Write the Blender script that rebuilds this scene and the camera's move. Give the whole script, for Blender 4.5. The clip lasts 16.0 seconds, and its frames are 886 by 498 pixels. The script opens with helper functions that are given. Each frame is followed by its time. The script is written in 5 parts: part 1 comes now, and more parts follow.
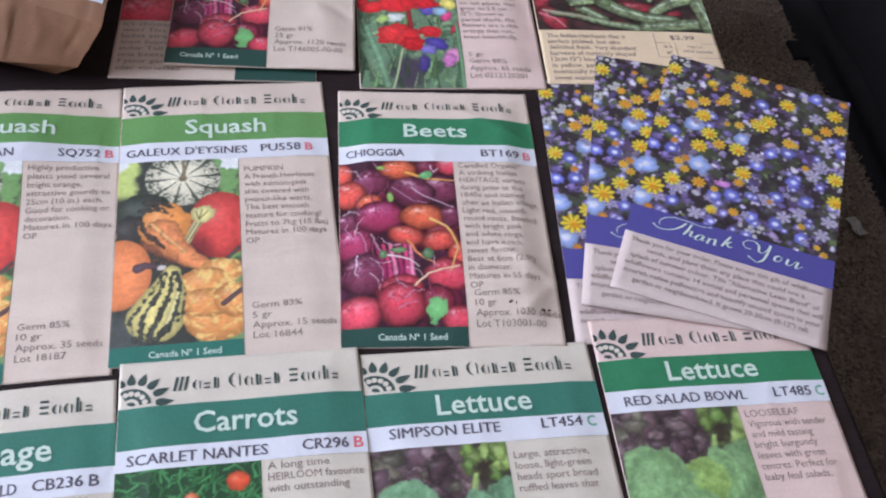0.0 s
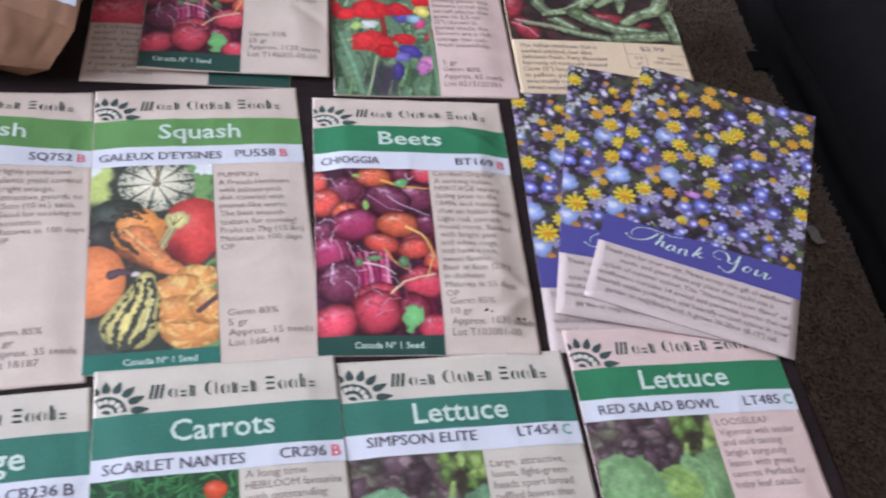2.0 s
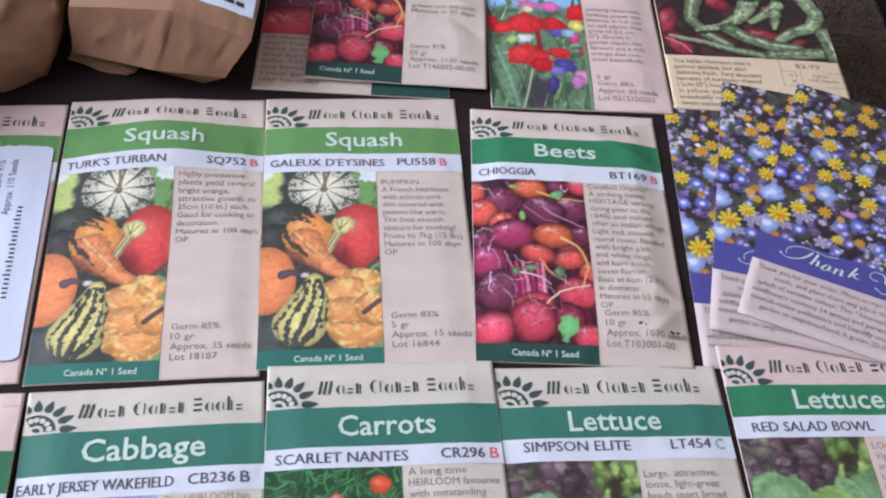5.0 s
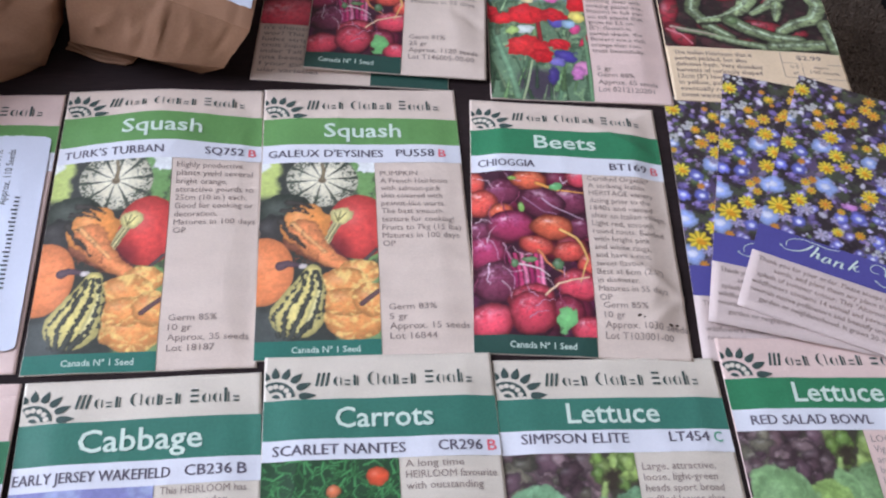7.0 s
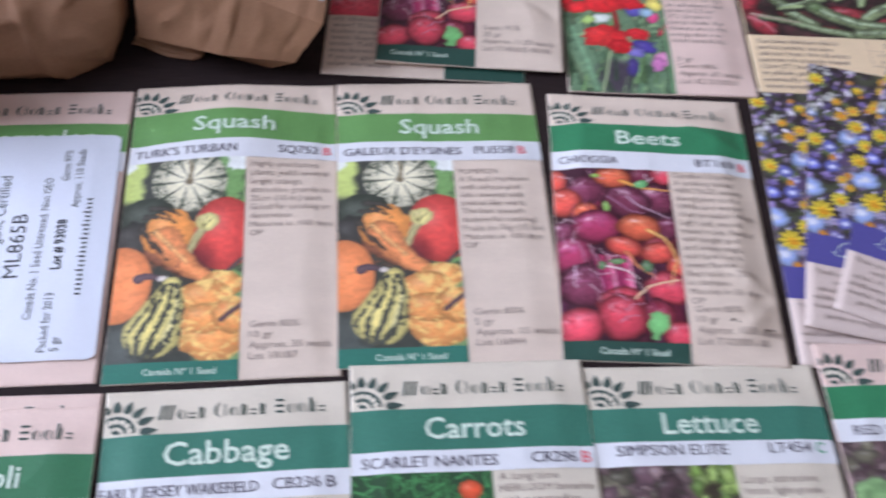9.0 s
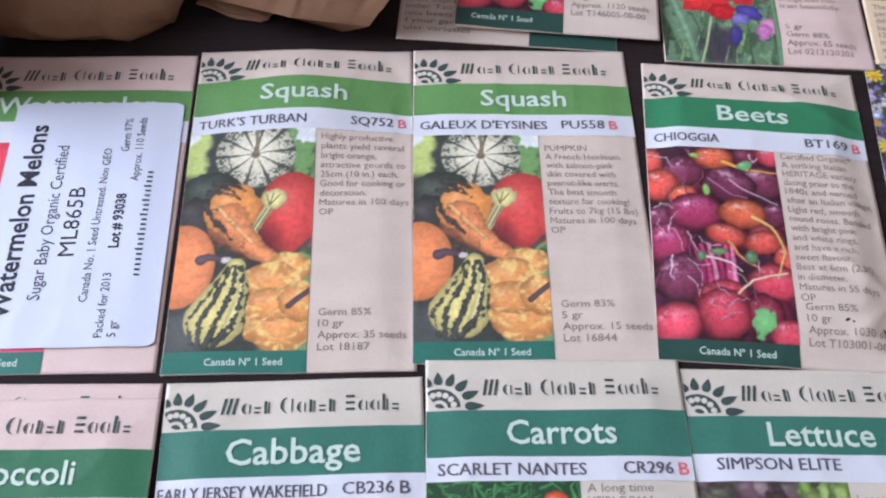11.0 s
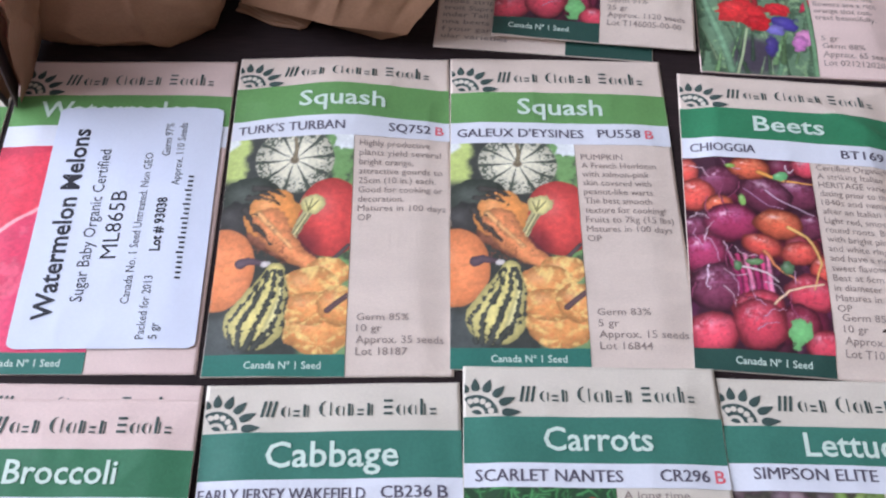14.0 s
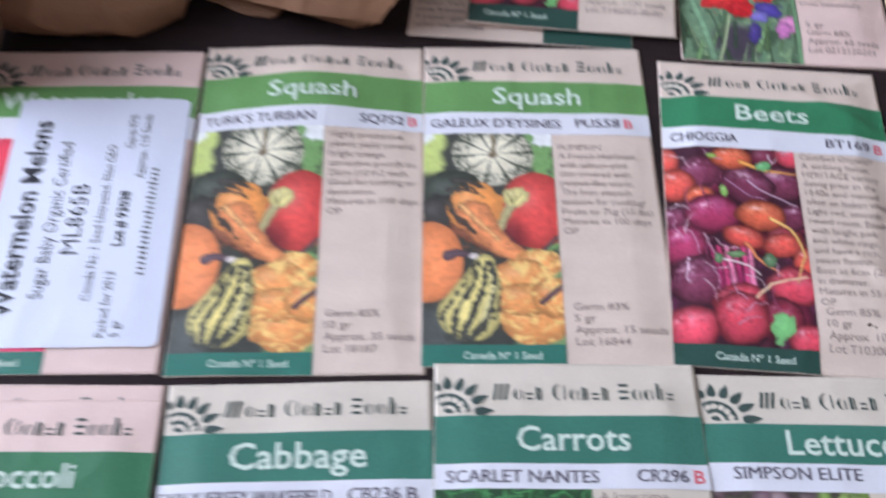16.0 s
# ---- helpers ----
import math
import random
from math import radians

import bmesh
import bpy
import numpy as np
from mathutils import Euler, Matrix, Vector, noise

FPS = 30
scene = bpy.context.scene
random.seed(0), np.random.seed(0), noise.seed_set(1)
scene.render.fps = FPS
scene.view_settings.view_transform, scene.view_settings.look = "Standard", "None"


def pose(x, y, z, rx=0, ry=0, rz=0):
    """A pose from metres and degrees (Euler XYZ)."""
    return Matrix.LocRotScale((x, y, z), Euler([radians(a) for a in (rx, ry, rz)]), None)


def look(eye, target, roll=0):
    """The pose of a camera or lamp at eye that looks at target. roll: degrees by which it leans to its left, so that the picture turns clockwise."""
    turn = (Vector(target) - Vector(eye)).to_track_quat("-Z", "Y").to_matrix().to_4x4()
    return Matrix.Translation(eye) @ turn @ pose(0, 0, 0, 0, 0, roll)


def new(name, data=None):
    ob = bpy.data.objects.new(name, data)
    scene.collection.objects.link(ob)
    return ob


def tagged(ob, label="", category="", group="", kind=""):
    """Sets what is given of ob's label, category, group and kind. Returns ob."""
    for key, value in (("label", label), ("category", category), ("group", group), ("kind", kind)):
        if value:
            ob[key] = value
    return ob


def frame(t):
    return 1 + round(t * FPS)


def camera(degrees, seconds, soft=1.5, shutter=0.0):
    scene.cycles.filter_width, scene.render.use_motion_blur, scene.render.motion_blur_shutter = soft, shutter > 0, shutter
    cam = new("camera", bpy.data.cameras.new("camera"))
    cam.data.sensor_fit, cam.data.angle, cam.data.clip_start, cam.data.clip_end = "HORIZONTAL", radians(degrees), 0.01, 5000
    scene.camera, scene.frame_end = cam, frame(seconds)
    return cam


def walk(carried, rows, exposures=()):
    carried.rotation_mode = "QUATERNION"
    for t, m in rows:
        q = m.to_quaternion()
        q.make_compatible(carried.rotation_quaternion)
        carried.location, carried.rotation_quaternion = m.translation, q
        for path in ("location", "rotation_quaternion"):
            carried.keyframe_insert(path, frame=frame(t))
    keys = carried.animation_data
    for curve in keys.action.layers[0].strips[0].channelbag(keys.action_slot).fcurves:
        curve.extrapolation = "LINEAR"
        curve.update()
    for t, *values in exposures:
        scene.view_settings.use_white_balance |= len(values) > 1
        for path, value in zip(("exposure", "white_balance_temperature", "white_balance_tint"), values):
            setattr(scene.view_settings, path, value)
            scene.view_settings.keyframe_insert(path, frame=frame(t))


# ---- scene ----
cam = camera(46.1, 16.0, soft=2.1, shutter=1.0)
# seconds, eye, yaw, pitch, roll
ROWS = [
    (0, 0.06411, -0.33215, 0.31615, -14.108, -52.211, 8.274),
    (0.5, 0.06415, -0.33003, 0.31691, -14.911, -52.484, 9.442),
    (1, 0.06389, -0.32893, 0.31761, -15.316, -52.502, 10.057),
    (1.5, 0.06083, -0.32977, 0.31868, -16.361, -52.013, 10.713),
    (2, 0.05545, -0.32976, 0.31822, -18.203, -51.693, 11.976),
    (2.5, 0.04007, -0.32832, 0.32537, -14.533, -51.362, 10.647),
    (3, 0.04195, -0.33128, 0.32745, -8.677, -51.463, 6.521),
    (3.5, 0.04014, -0.33109, 0.32747, -9.121, -52.097, 6.563),
    (4, 0.03507, -0.33254, 0.32852, -8.654, -52.314, 6.237),
    (4.5, 0.03403, -0.33172, 0.32757, -8.834, -52.422, 6.551),
    (5, 0.03417, -0.33216, 0.32746, -8.834, -52.548, 6.564),
    (7.5, 0.03575, -0.33148, 0.32579, -8.792, -53.274, 6.711),
    (8, 0.02674, -0.32747, 0.32711, -10.086, -53.628, 7.736),
    (8.5, 0.03202, -0.32894, 0.32484, -7.919, -53.561, 5.723),
    (9, 0.01360, -0.31443, 0.32081, -6.890, -54.496, 4.966),
    (9.5, 0.00728, -0.29743, 0.30225, -2.561, -56.048, 2.411),
    (9.7, 0.00687, -0.28800, 0.29986, -1.295, -57.186, 1.492),
    (12, 0.00532, -0.28926, 0.30230, -2.178, -56.834, 2.286),
    (12.5, 0.00578, -0.28986, 0.30181, -1.676, -56.580, 1.998),
    (13, -0.00105, -0.29118, 0.30270, -1.013, -56.614, 1.888),
    (13.5, -0.00086, -0.29083, 0.30403, -0.470, -56.705, 1.545),
    (14, -0.00185, -0.29023, 0.30355, -0.175, -56.762, 1.280),
    (14.5, -0.00043, -0.29023, 0.30405, 0.361, -56.529, 0.729),
    (15, -0.00196, -0.29025, 0.30301, -0.542, -56.415, 1.457),
    (15.5, -0.00105, -0.28984, 0.30278, -0.120, -56.402, 1.023),
    (15.75, -0.00095, -0.28980, 0.30270, -0.130, -56.410, 1.030),
    (16, 0.00637, -0.28465, 0.29386, -0.560, -56.978, 1.303),
]
walk(cam, [(t, pose(x, y, z, 90 + pitch, 0, yaw) @ pose(0, 0, 0, 0, 0, roll)) for t, x, y, z, yaw, pitch, roll in ROWS],
     exposures=[(0.0, 0.0), (16.0, 0.0)])

# ---- light: one wide window in the west wall, a pale room round it ----
world = bpy.data.worlds.new("world")
world.use_nodes = True
scene.world = world
sky = world.node_tree.nodes.new("ShaderNodeTexSky")
sky.sky_type, sky.sun_disc = "NISHITA", False
sky.sun_elevation, sky.sun_rotation = radians(35), radians(200)
world.node_tree.links.new(sky.outputs[0], world.node_tree.nodes["Background"].inputs[0])
world.node_tree.nodes["Background"].inputs[1].default_value = 0.1

WALL_X, WIN_Y, WIN_Z, WIN_W, WIN_H, WALL_Y = -1.6, 0.12, 1.1, 1.6, 1.4, 1.9
lamp = bpy.data.lights.new("window_daylight", "AREA")
lamp.shape, lamp.size, lamp.size_y, lamp.energy, lamp.color = "RECTANGLE", WIN_W, WIN_H, 70.5, (0.733, 0.803, 0.99)
new("window_daylight", lamp).matrix_world = look((WALL_X + 0.03, WIN_Y, WIN_Z), (0, WIN_Y - 0.15, WIN_Z - 0.8))

BOARD = -0.002      # top of the low table
FLOOR = -0.222      # carpet

# ---- materials ----


def lin(c):
    """sRGB 0..255 to linear."""
    a = np.asarray(c, float) / 255
    return np.where(a <= 0.04045, a / 12.92, ((a + 0.055) / 1.055) ** 2.4)


def rgba(c):
    return (*[float(v) for v in lin(c)], 1.0)


def material(name, col, rough=0.6, vary=0.12, scale=60.0, fine=900.0, bump=0.15, dist=0.0004, spec=0.35, stretch=(1, 1, 1), ink=False):
    """Paper, cloth, paint: colour with stains and grain at two scales, and fine relief."""
    m = bpy.data.materials.new(name)
    m.use_nodes = True
    t = m.node_tree
    n, link = t.nodes, t.links.new
    b = n["Principled BSDF"]
    b.inputs["Roughness"].default_value = rough
    b.inputs["Specular IOR Level"].default_value = spec
    co, mp, info, add = n.new("ShaderNodeTexCoord"), n.new("ShaderNodeMapping"), n.new("ShaderNodeObjectInfo"), n.new("ShaderNodeVectorMath")
    link(co.outputs["Object"], mp.inputs[0])
    mp.inputs["Scale"].default_value = stretch
    link(mp.outputs[0], add.inputs[0])
    link(info.outputs["Random"], add.inputs[1])
    big, small = n.new("ShaderNodeTexNoise"), n.new("ShaderNodeTexNoise")
    for tex, s, d in ((big, scale, 4), (small, fine, 3)):
        tex.inputs["Scale"].default_value, tex.inputs["Detail"].default_value = s, d
        link(add.outputs[0], tex.inputs["Vector"])
    tone = n.new("ShaderNodeMath")
    tone.operation = "ADD"
    link(big.outputs[0], tone.inputs[0])
    link(small.outputs[0], tone.inputs[1])
    rng = n.new("ShaderNodeMapRange")
    rng.inputs["From Min"].default_value, rng.inputs["From Max"].default_value = 0.6, 1.4
    rng.inputs["To Min"].default_value, rng.inputs["To Max"].default_value = 1 - vary, 1 + vary
    link(tone.outputs[0], rng.inputs["Value"])
    mul = n.new("ShaderNodeVectorMath")
    mul.operation = "SCALE"
    if ink:
        at = n.new("ShaderNodeAttribute")
        at.attribute_name = "ink"
        link(at.outputs["Color"], mul.inputs[0])
    else:
        mul.inputs[0].default_value = rgba(col)[:3]
    link(rng.outputs[0], mul.inputs["Scale"])
    link(mul.outputs[0], b.inputs["Base Color"])
    bm_node = n.new("ShaderNodeBump")
    bm_node.inputs["Strength"].default_value, bm_node.inputs["Distance"].default_value = bump, dist
    link(tone.outputs[0], bm_node.inputs["Height"])
    link(bm_node.outputs[0], b.inputs["Normal"])
    return m


M = {
    "kraft": material("kraft_paper", (218, 200, 187), 0.52, 0.09, 40, 1100, 0.25, stretch=(1, 2.2, 1)),
    "kraft_light": material("pale_kraft_paper", (214, 204, 190), 0.52, 0.08, 40, 1100, 0.25, stretch=(1, 2.2, 1)),
    "kraft_pink": material("rosy_kraft_paper", (224, 198, 190), 0.52, 0.09, 40, 1100, 0.25, stretch=(1, 2.2, 1)),
    "panel": material("cream_paper", (228, 204, 172), 0.55, 0.07, 40, 1000, 0.2),
    "bag": material("brown_bag_paper", (154, 115, 90), 0.6, 0.14, 28, 700, 0.15, 0.0004, stretch=(1, 3, 1)),
    # bag paper again, with the gusset's shade put into a darker, greyer colour
    "bag_shade": material("brown_bag_paper_painted_shade", (92, 78, 76), 0.7, 0.14, 28, 700, 0.15, 0.0004, stretch=(1, 3, 1)),
    "leaf_green": material("printed_grass_green", (104, 152, 90), 0.42, 0.10, 50, 900, 0.15),
    "deep_green": material("printed_deep_green", (62, 121, 105), 0.42, 0.12, 50, 900, 0.15),
    "mid_green": material("printed_mid_green", (54, 128, 90), 0.42, 0.12, 50, 900, 0.15),
    "forest_green": material("printed_forest_green", (58, 118, 84), 0.42, 0.12, 50, 900, 0.15),
    "foot_green": material("printed_footer_green", (54, 118, 104), 0.42, 0.12, 50, 900, 0.15),
    "foot_dark": material("printed_dark_footer_green", (44, 78, 70), 0.42, 0.12, 50, 900, 0.15),
    "white": material("printed_white", (220, 221, 229), 0.45, 0.04, 40, 900, 0.12),
    "sticker": material("sticker_white", (216, 221, 236), 0.4, 0.03, 30, 900, 0.08),
    "card": material("card_stock", (208, 190, 185), 0.5, 0.05, 40, 900, 0.12),
    "violet": material("printed_violet", (84, 80, 150), 0.42, 0.08, 50, 900, 0.12),
    "dark_ink": material("dark_green_ink", (64, 82, 78), 0.5, 0.18, 200, 1500, 0.1),
    "black_ink": material("black_ink", (96, 90, 104), 0.5, 0.12, 200, 1500, 0.1),
    "label_ink": material("label_black_ink", (44, 44, 52), 0.45, 0.1, 200, 1500, 0.05),
    "grey_ink": material("grey_brown_ink", (152, 135, 128), 0.55, 0.2, 300, 1500, 0.1),
    "red_ink": material("red_ink", (226, 104, 116), 0.5, 0.1, 200, 1500, 0.1),
    "green_ink": material("green_ink", (104, 176, 146), 0.5, 0.1, 200, 1500, 0.1),
    "white_ink": material("white_ink", (208, 224, 212), 0.45, 0.05, 200, 1500, 0.1),
    "photo": material("printed_photo", None, 0.4, 0.10, 220, 1300, 0.1, ink=True),
    "table": material("black_stained_wood", (40, 30, 31), 0.7, 0.35, 18, 260, 0.3, spec=0.15, stretch=(0.4, 4, 1)),
    "carpet": material("grey_brown_carpet", (118, 104, 94), 0.95, 0.25, 30, 420, 0.6, 0.002, spec=0.1),
    "cloth": material("black_nylon", (22, 21, 24), 0.75, 0.3, 60, 1500, 0.4, spec=0.2),
    "soil": material("dark_soil", (74, 58, 50), 0.9, 0.3, 400, 2000, 0.5),
    "scrap": material("translucent_white_scrap", (150, 146, 142), 0.6, 0.1, 120, 900, 0.2),
    "wall": material("pale_wall_paint", (190, 178, 166), 0.8, 0.05, 3, 90, 0.2, 0.002),
    "ceiling": material("white_ceiling_paint", (232, 230, 226), 0.85, 0.03, 3, 90, 0.2, 0.002),
    "frame": material("white_window_paint", (230, 230, 228), 0.5, 0.04, 8, 120, 0.1),
}
glass = bpy.data.materials.new("window_glass")
glass.use_nodes = True
gb = glass.node_tree.nodes["Principled BSDF"]
gb.inputs["Transmission Weight"].default_value, gb.inputs["Roughness"].default_value = 1.0, 0.0
M["glass"] = glass

# ---- mesh helpers ----


def mesh_object(name, verts, faces, mat, parent=None, label="", smooth=True):
    me = bpy.data.meshes.new(name)
    me.from_pydata([tuple(map(float, v)) for v in verts] if not isinstance(verts, np.ndarray) else verts.tolist(), [], faces)
    me.materials.append(M[mat] if isinstance(mat, str) else mat)
    if smooth:
        me.polygons.foreach_set("use_smooth", [True] * len(me.polygons))
    me.update()
    ob = new(name, me)
    if parent is not None:
        ob.parent = parent
    if label:
        tagged(ob, label)
    return ob


def part(name, bm, mat, parent, label="", smooth=False):
    me = bpy.data.meshes.new(name)
    bm.to_mesh(me)
    bm.free()
    me.materials.append(M[mat])
    if smooth:
        me.polygons.foreach_set("use_smooth", [True] * len(me.polygons))
    ob = new(name, me)
    ob.parent = parent
    if label:
        tagged(ob, label)
    return ob


def box_bm(boxes, bevel=0.0):
    """A bmesh of boxes given as (x0, y0, z0, x1, y1, z1)."""
    bm = bmesh.new()
    for x0, y0, z0, x1, y1, z1 in boxes:
        m = Matrix.Translation(((x0 + x1) / 2, (y0 + y1) / 2, (z0 + z1) / 2)) @ Matrix.Diagonal((x1 - x0, y1 - y0, z1 - z0, 1))
        bmesh.ops.create_cube(bm, size=1, matrix=m)
    if bevel:
        bmesh.ops.bevel(bm, geom=bm.edges[:], offset=bevel, segments=2, affect="EDGES")
    return bm


def grid_faces(nu, nv):
    i = np.arange((nu - 1) * (nv - 1))
    a = (i // (nu - 1)) * nu + i % (nu - 1)
    return np.stack([a, a + 1, a + nu + 1, a + nu], 1).tolist()


# ---- value noise and a canvas for the printed pictures ----
LATTICE = np.random.RandomState(7).rand(64, 64)


def vnoise(x, y):
    xi, yi = np.floor(x).astype(int), np.floor(y).astype(int)
    fx, fy = x - xi, y - yi
    fx, fy = fx * fx * (3 - 2 * fx), fy * fy * (3 - 2 * fy)
    g = lambda a, b: LATTICE[a % 64, b % 64]
    return (g(xi, yi) * (1 - fx) + g(xi + 1, yi) * fx) * (1 - fy) + (g(xi, yi + 1) * (1 - fx) + g(xi + 1, yi + 1) * fx) * fy


def fbm(x, y, octaves=4):
    total, amp, norm = 0.0, 1.0, 0.0
    for k in range(octaves):
        total, norm = total + amp * vnoise(x * 2**k + 17.3 * k, y * 2**k + 5.1 * k), norm + amp
        amp *= 0.55
    return total / norm


def smooth01(x):
    x = np.clip(x, 0, 1)
    return x * x * (3 - 2 * x)


class Canvas:
    """A printed picture: w x h millimetres, y down from its upper left corner, inks in sRGB."""

    def __init__(self, w, h, step, ground):
        self.w, self.h = w, h
        self.nu, self.nv = int(w / step) + 2, int(h / step) + 2
        self.x, self.y = np.meshgrid(np.linspace(0, w, self.nu), np.linspace(0, h, self.nv))
        self.c = np.ones((self.nv, self.nu, 3)) * np.array(ground, float)

    def n(self, size, seed=0.0, octaves=4):
        return fbm(self.x / size + seed, self.y / size + seed * 1.7, octaves)

    def window(self, x0, y0, x1, y1):
        """A view of the part of the picture inside these bounds."""
        i0, i1 = [int(np.clip(v / self.w * (self.nu - 1), 0, self.nu)) for v in (x0 - 1, x1 + 2)]
        j0, j1 = [int(np.clip(v / self.h * (self.nv - 1), 0, self.nv)) for v in (y0 - 1, y1 + 2)]
        view = Canvas(1.0, 1.0, 1.0, (0, 0, 0))
        view.w, view.h, view.nu, view.nv = self.w, self.h, self.nu, self.nv
        view.x, view.y, view.c = self.x[j0:j1, i0:i1], self.y[j0:j1, i0:i1], self.c[j0:j1, i0:i1]
        return view

    def lay(self, mask, col):
        self.c += mask[..., None] * (np.asarray(col, float) - self.c)

    def local(self, cx, cy, rot=0.0):
        a, dx, dy = radians(rot), self.x - cx, self.y - cy
        return dx * math.cos(a) + dy * math.sin(a), -dx * math.sin(a) + dy * math.cos(a)

    def blob(self, cx, cy, rx, ry, col, rot=0.0, round_=0.55, gloss=0.25, soft=0.5, rough=0.08, seed=1.0, whole=False):
        """A fruit or bulb as the press printed it: tone falls off to the rim, a pale spot up on the left."""
        if not whole:
            reach = max(rx, ry) * (1 + 0.6 * rough) + soft
            self.window(cx - reach, cy - reach, cx + reach, cy + reach).blob(cx, cy, rx, ry, col, rot, round_, gloss, soft, rough, seed, True)
            return None
        a, b = self.local(cx, cy, rot)
        r = np.hypot(a / rx, b / ry) + rough * (self.n(max(rx, ry) * 0.5, seed) - 0.5)
        mask = smooth01((1 - r) * min(rx, ry) / soft + 0.5)
        tone = 1 - round_ * np.clip(r, 0, 1) ** 2.4 + 0.14 * (self.n(2.2, seed + 3) - 0.5)
        spot = gloss * np.exp(-(((self.x - cx + 0.28 * rx) / (0.35 * rx)) ** 2 + ((self.y - cy + 0.3 * ry) / (0.3 * ry)) ** 2))
        ink = np.asarray(col, float) * tone[..., None]
        ink = ink + spot[..., None] * (255 - ink)
        self.lay(mask, ink)
        return mask, a / rx, b / ry

    def stroke(self, pts, w0, w1, col, soft=0.35, wob=0.0, seed=0.0, grain=0.0):
        xs, ys, reach = [p[0] for p in pts], [p[1] for p in pts], max(w0, w1) / 2 + wob + soft
        self = self.window(min(xs) - reach, min(ys) - reach, max(xs) + reach, max(ys) + reach)
        best, along = np.full(self.x.shape, 1e9), np.zeros(self.x.shape)
        for k, ((x0, y0), (x1, y1)) in enumerate(zip(pts, pts[1:])):
            dx, dy = x1 - x0, y1 - y0
            s = np.clip(((self.x - x0) * dx + (self.y - y0) * dy) / (dx * dx + dy * dy + 1e-9), 0, 1)
            d = np.hypot(self.x - x0 - s * dx, self.y - y0 - s * dy)
            near = d < best
            best, along = np.where(near, d, best), np.where(near, (k + s) / (len(pts) - 1), along)
        width = w0 + (w1 - w0) * along
        mask = smooth01((width / 2 - best + wob * (self.n(1.5, seed) - 0.5)) / soft + 0.5)
        tone = 1 - 0.35 * np.clip(best / (width / 2 + 1e-6), 0, 1) ** 2
        self.lay(mask, np.asarray(col, float) * (tone * (1 + grain * (self.n(2.2, seed + 9) - 0.5)))[..., None])

    def daisy(self, cx, cy, r, col, petals=9, eye=None, turn=0.0):
        self = self.window(cx - r - 1, cy - r - 1, cx + r + 1, cy + r + 1)
        dx, dy = self.x - cx, self.y - cy
        rr, th = np.hypot(dx, dy), np.arctan2(dy, dx) + turn
        edge = r * (0.88 + 0.12 * np.cos(petals * th))
        mask = smooth01((edge - rr) / 0.7 + 0.5)
        tone = 0.85 + 0.18 * np.cos(petals * th) - 0.12 * (rr / r)
        self.lay(mask, np.asarray(col, float) * np.clip(tone, 0.5, 1.05)[..., None])
        if eye is not None:
            self.lay(smooth01((0.3 * r - rr) / 0.5 + 0.5), eye)


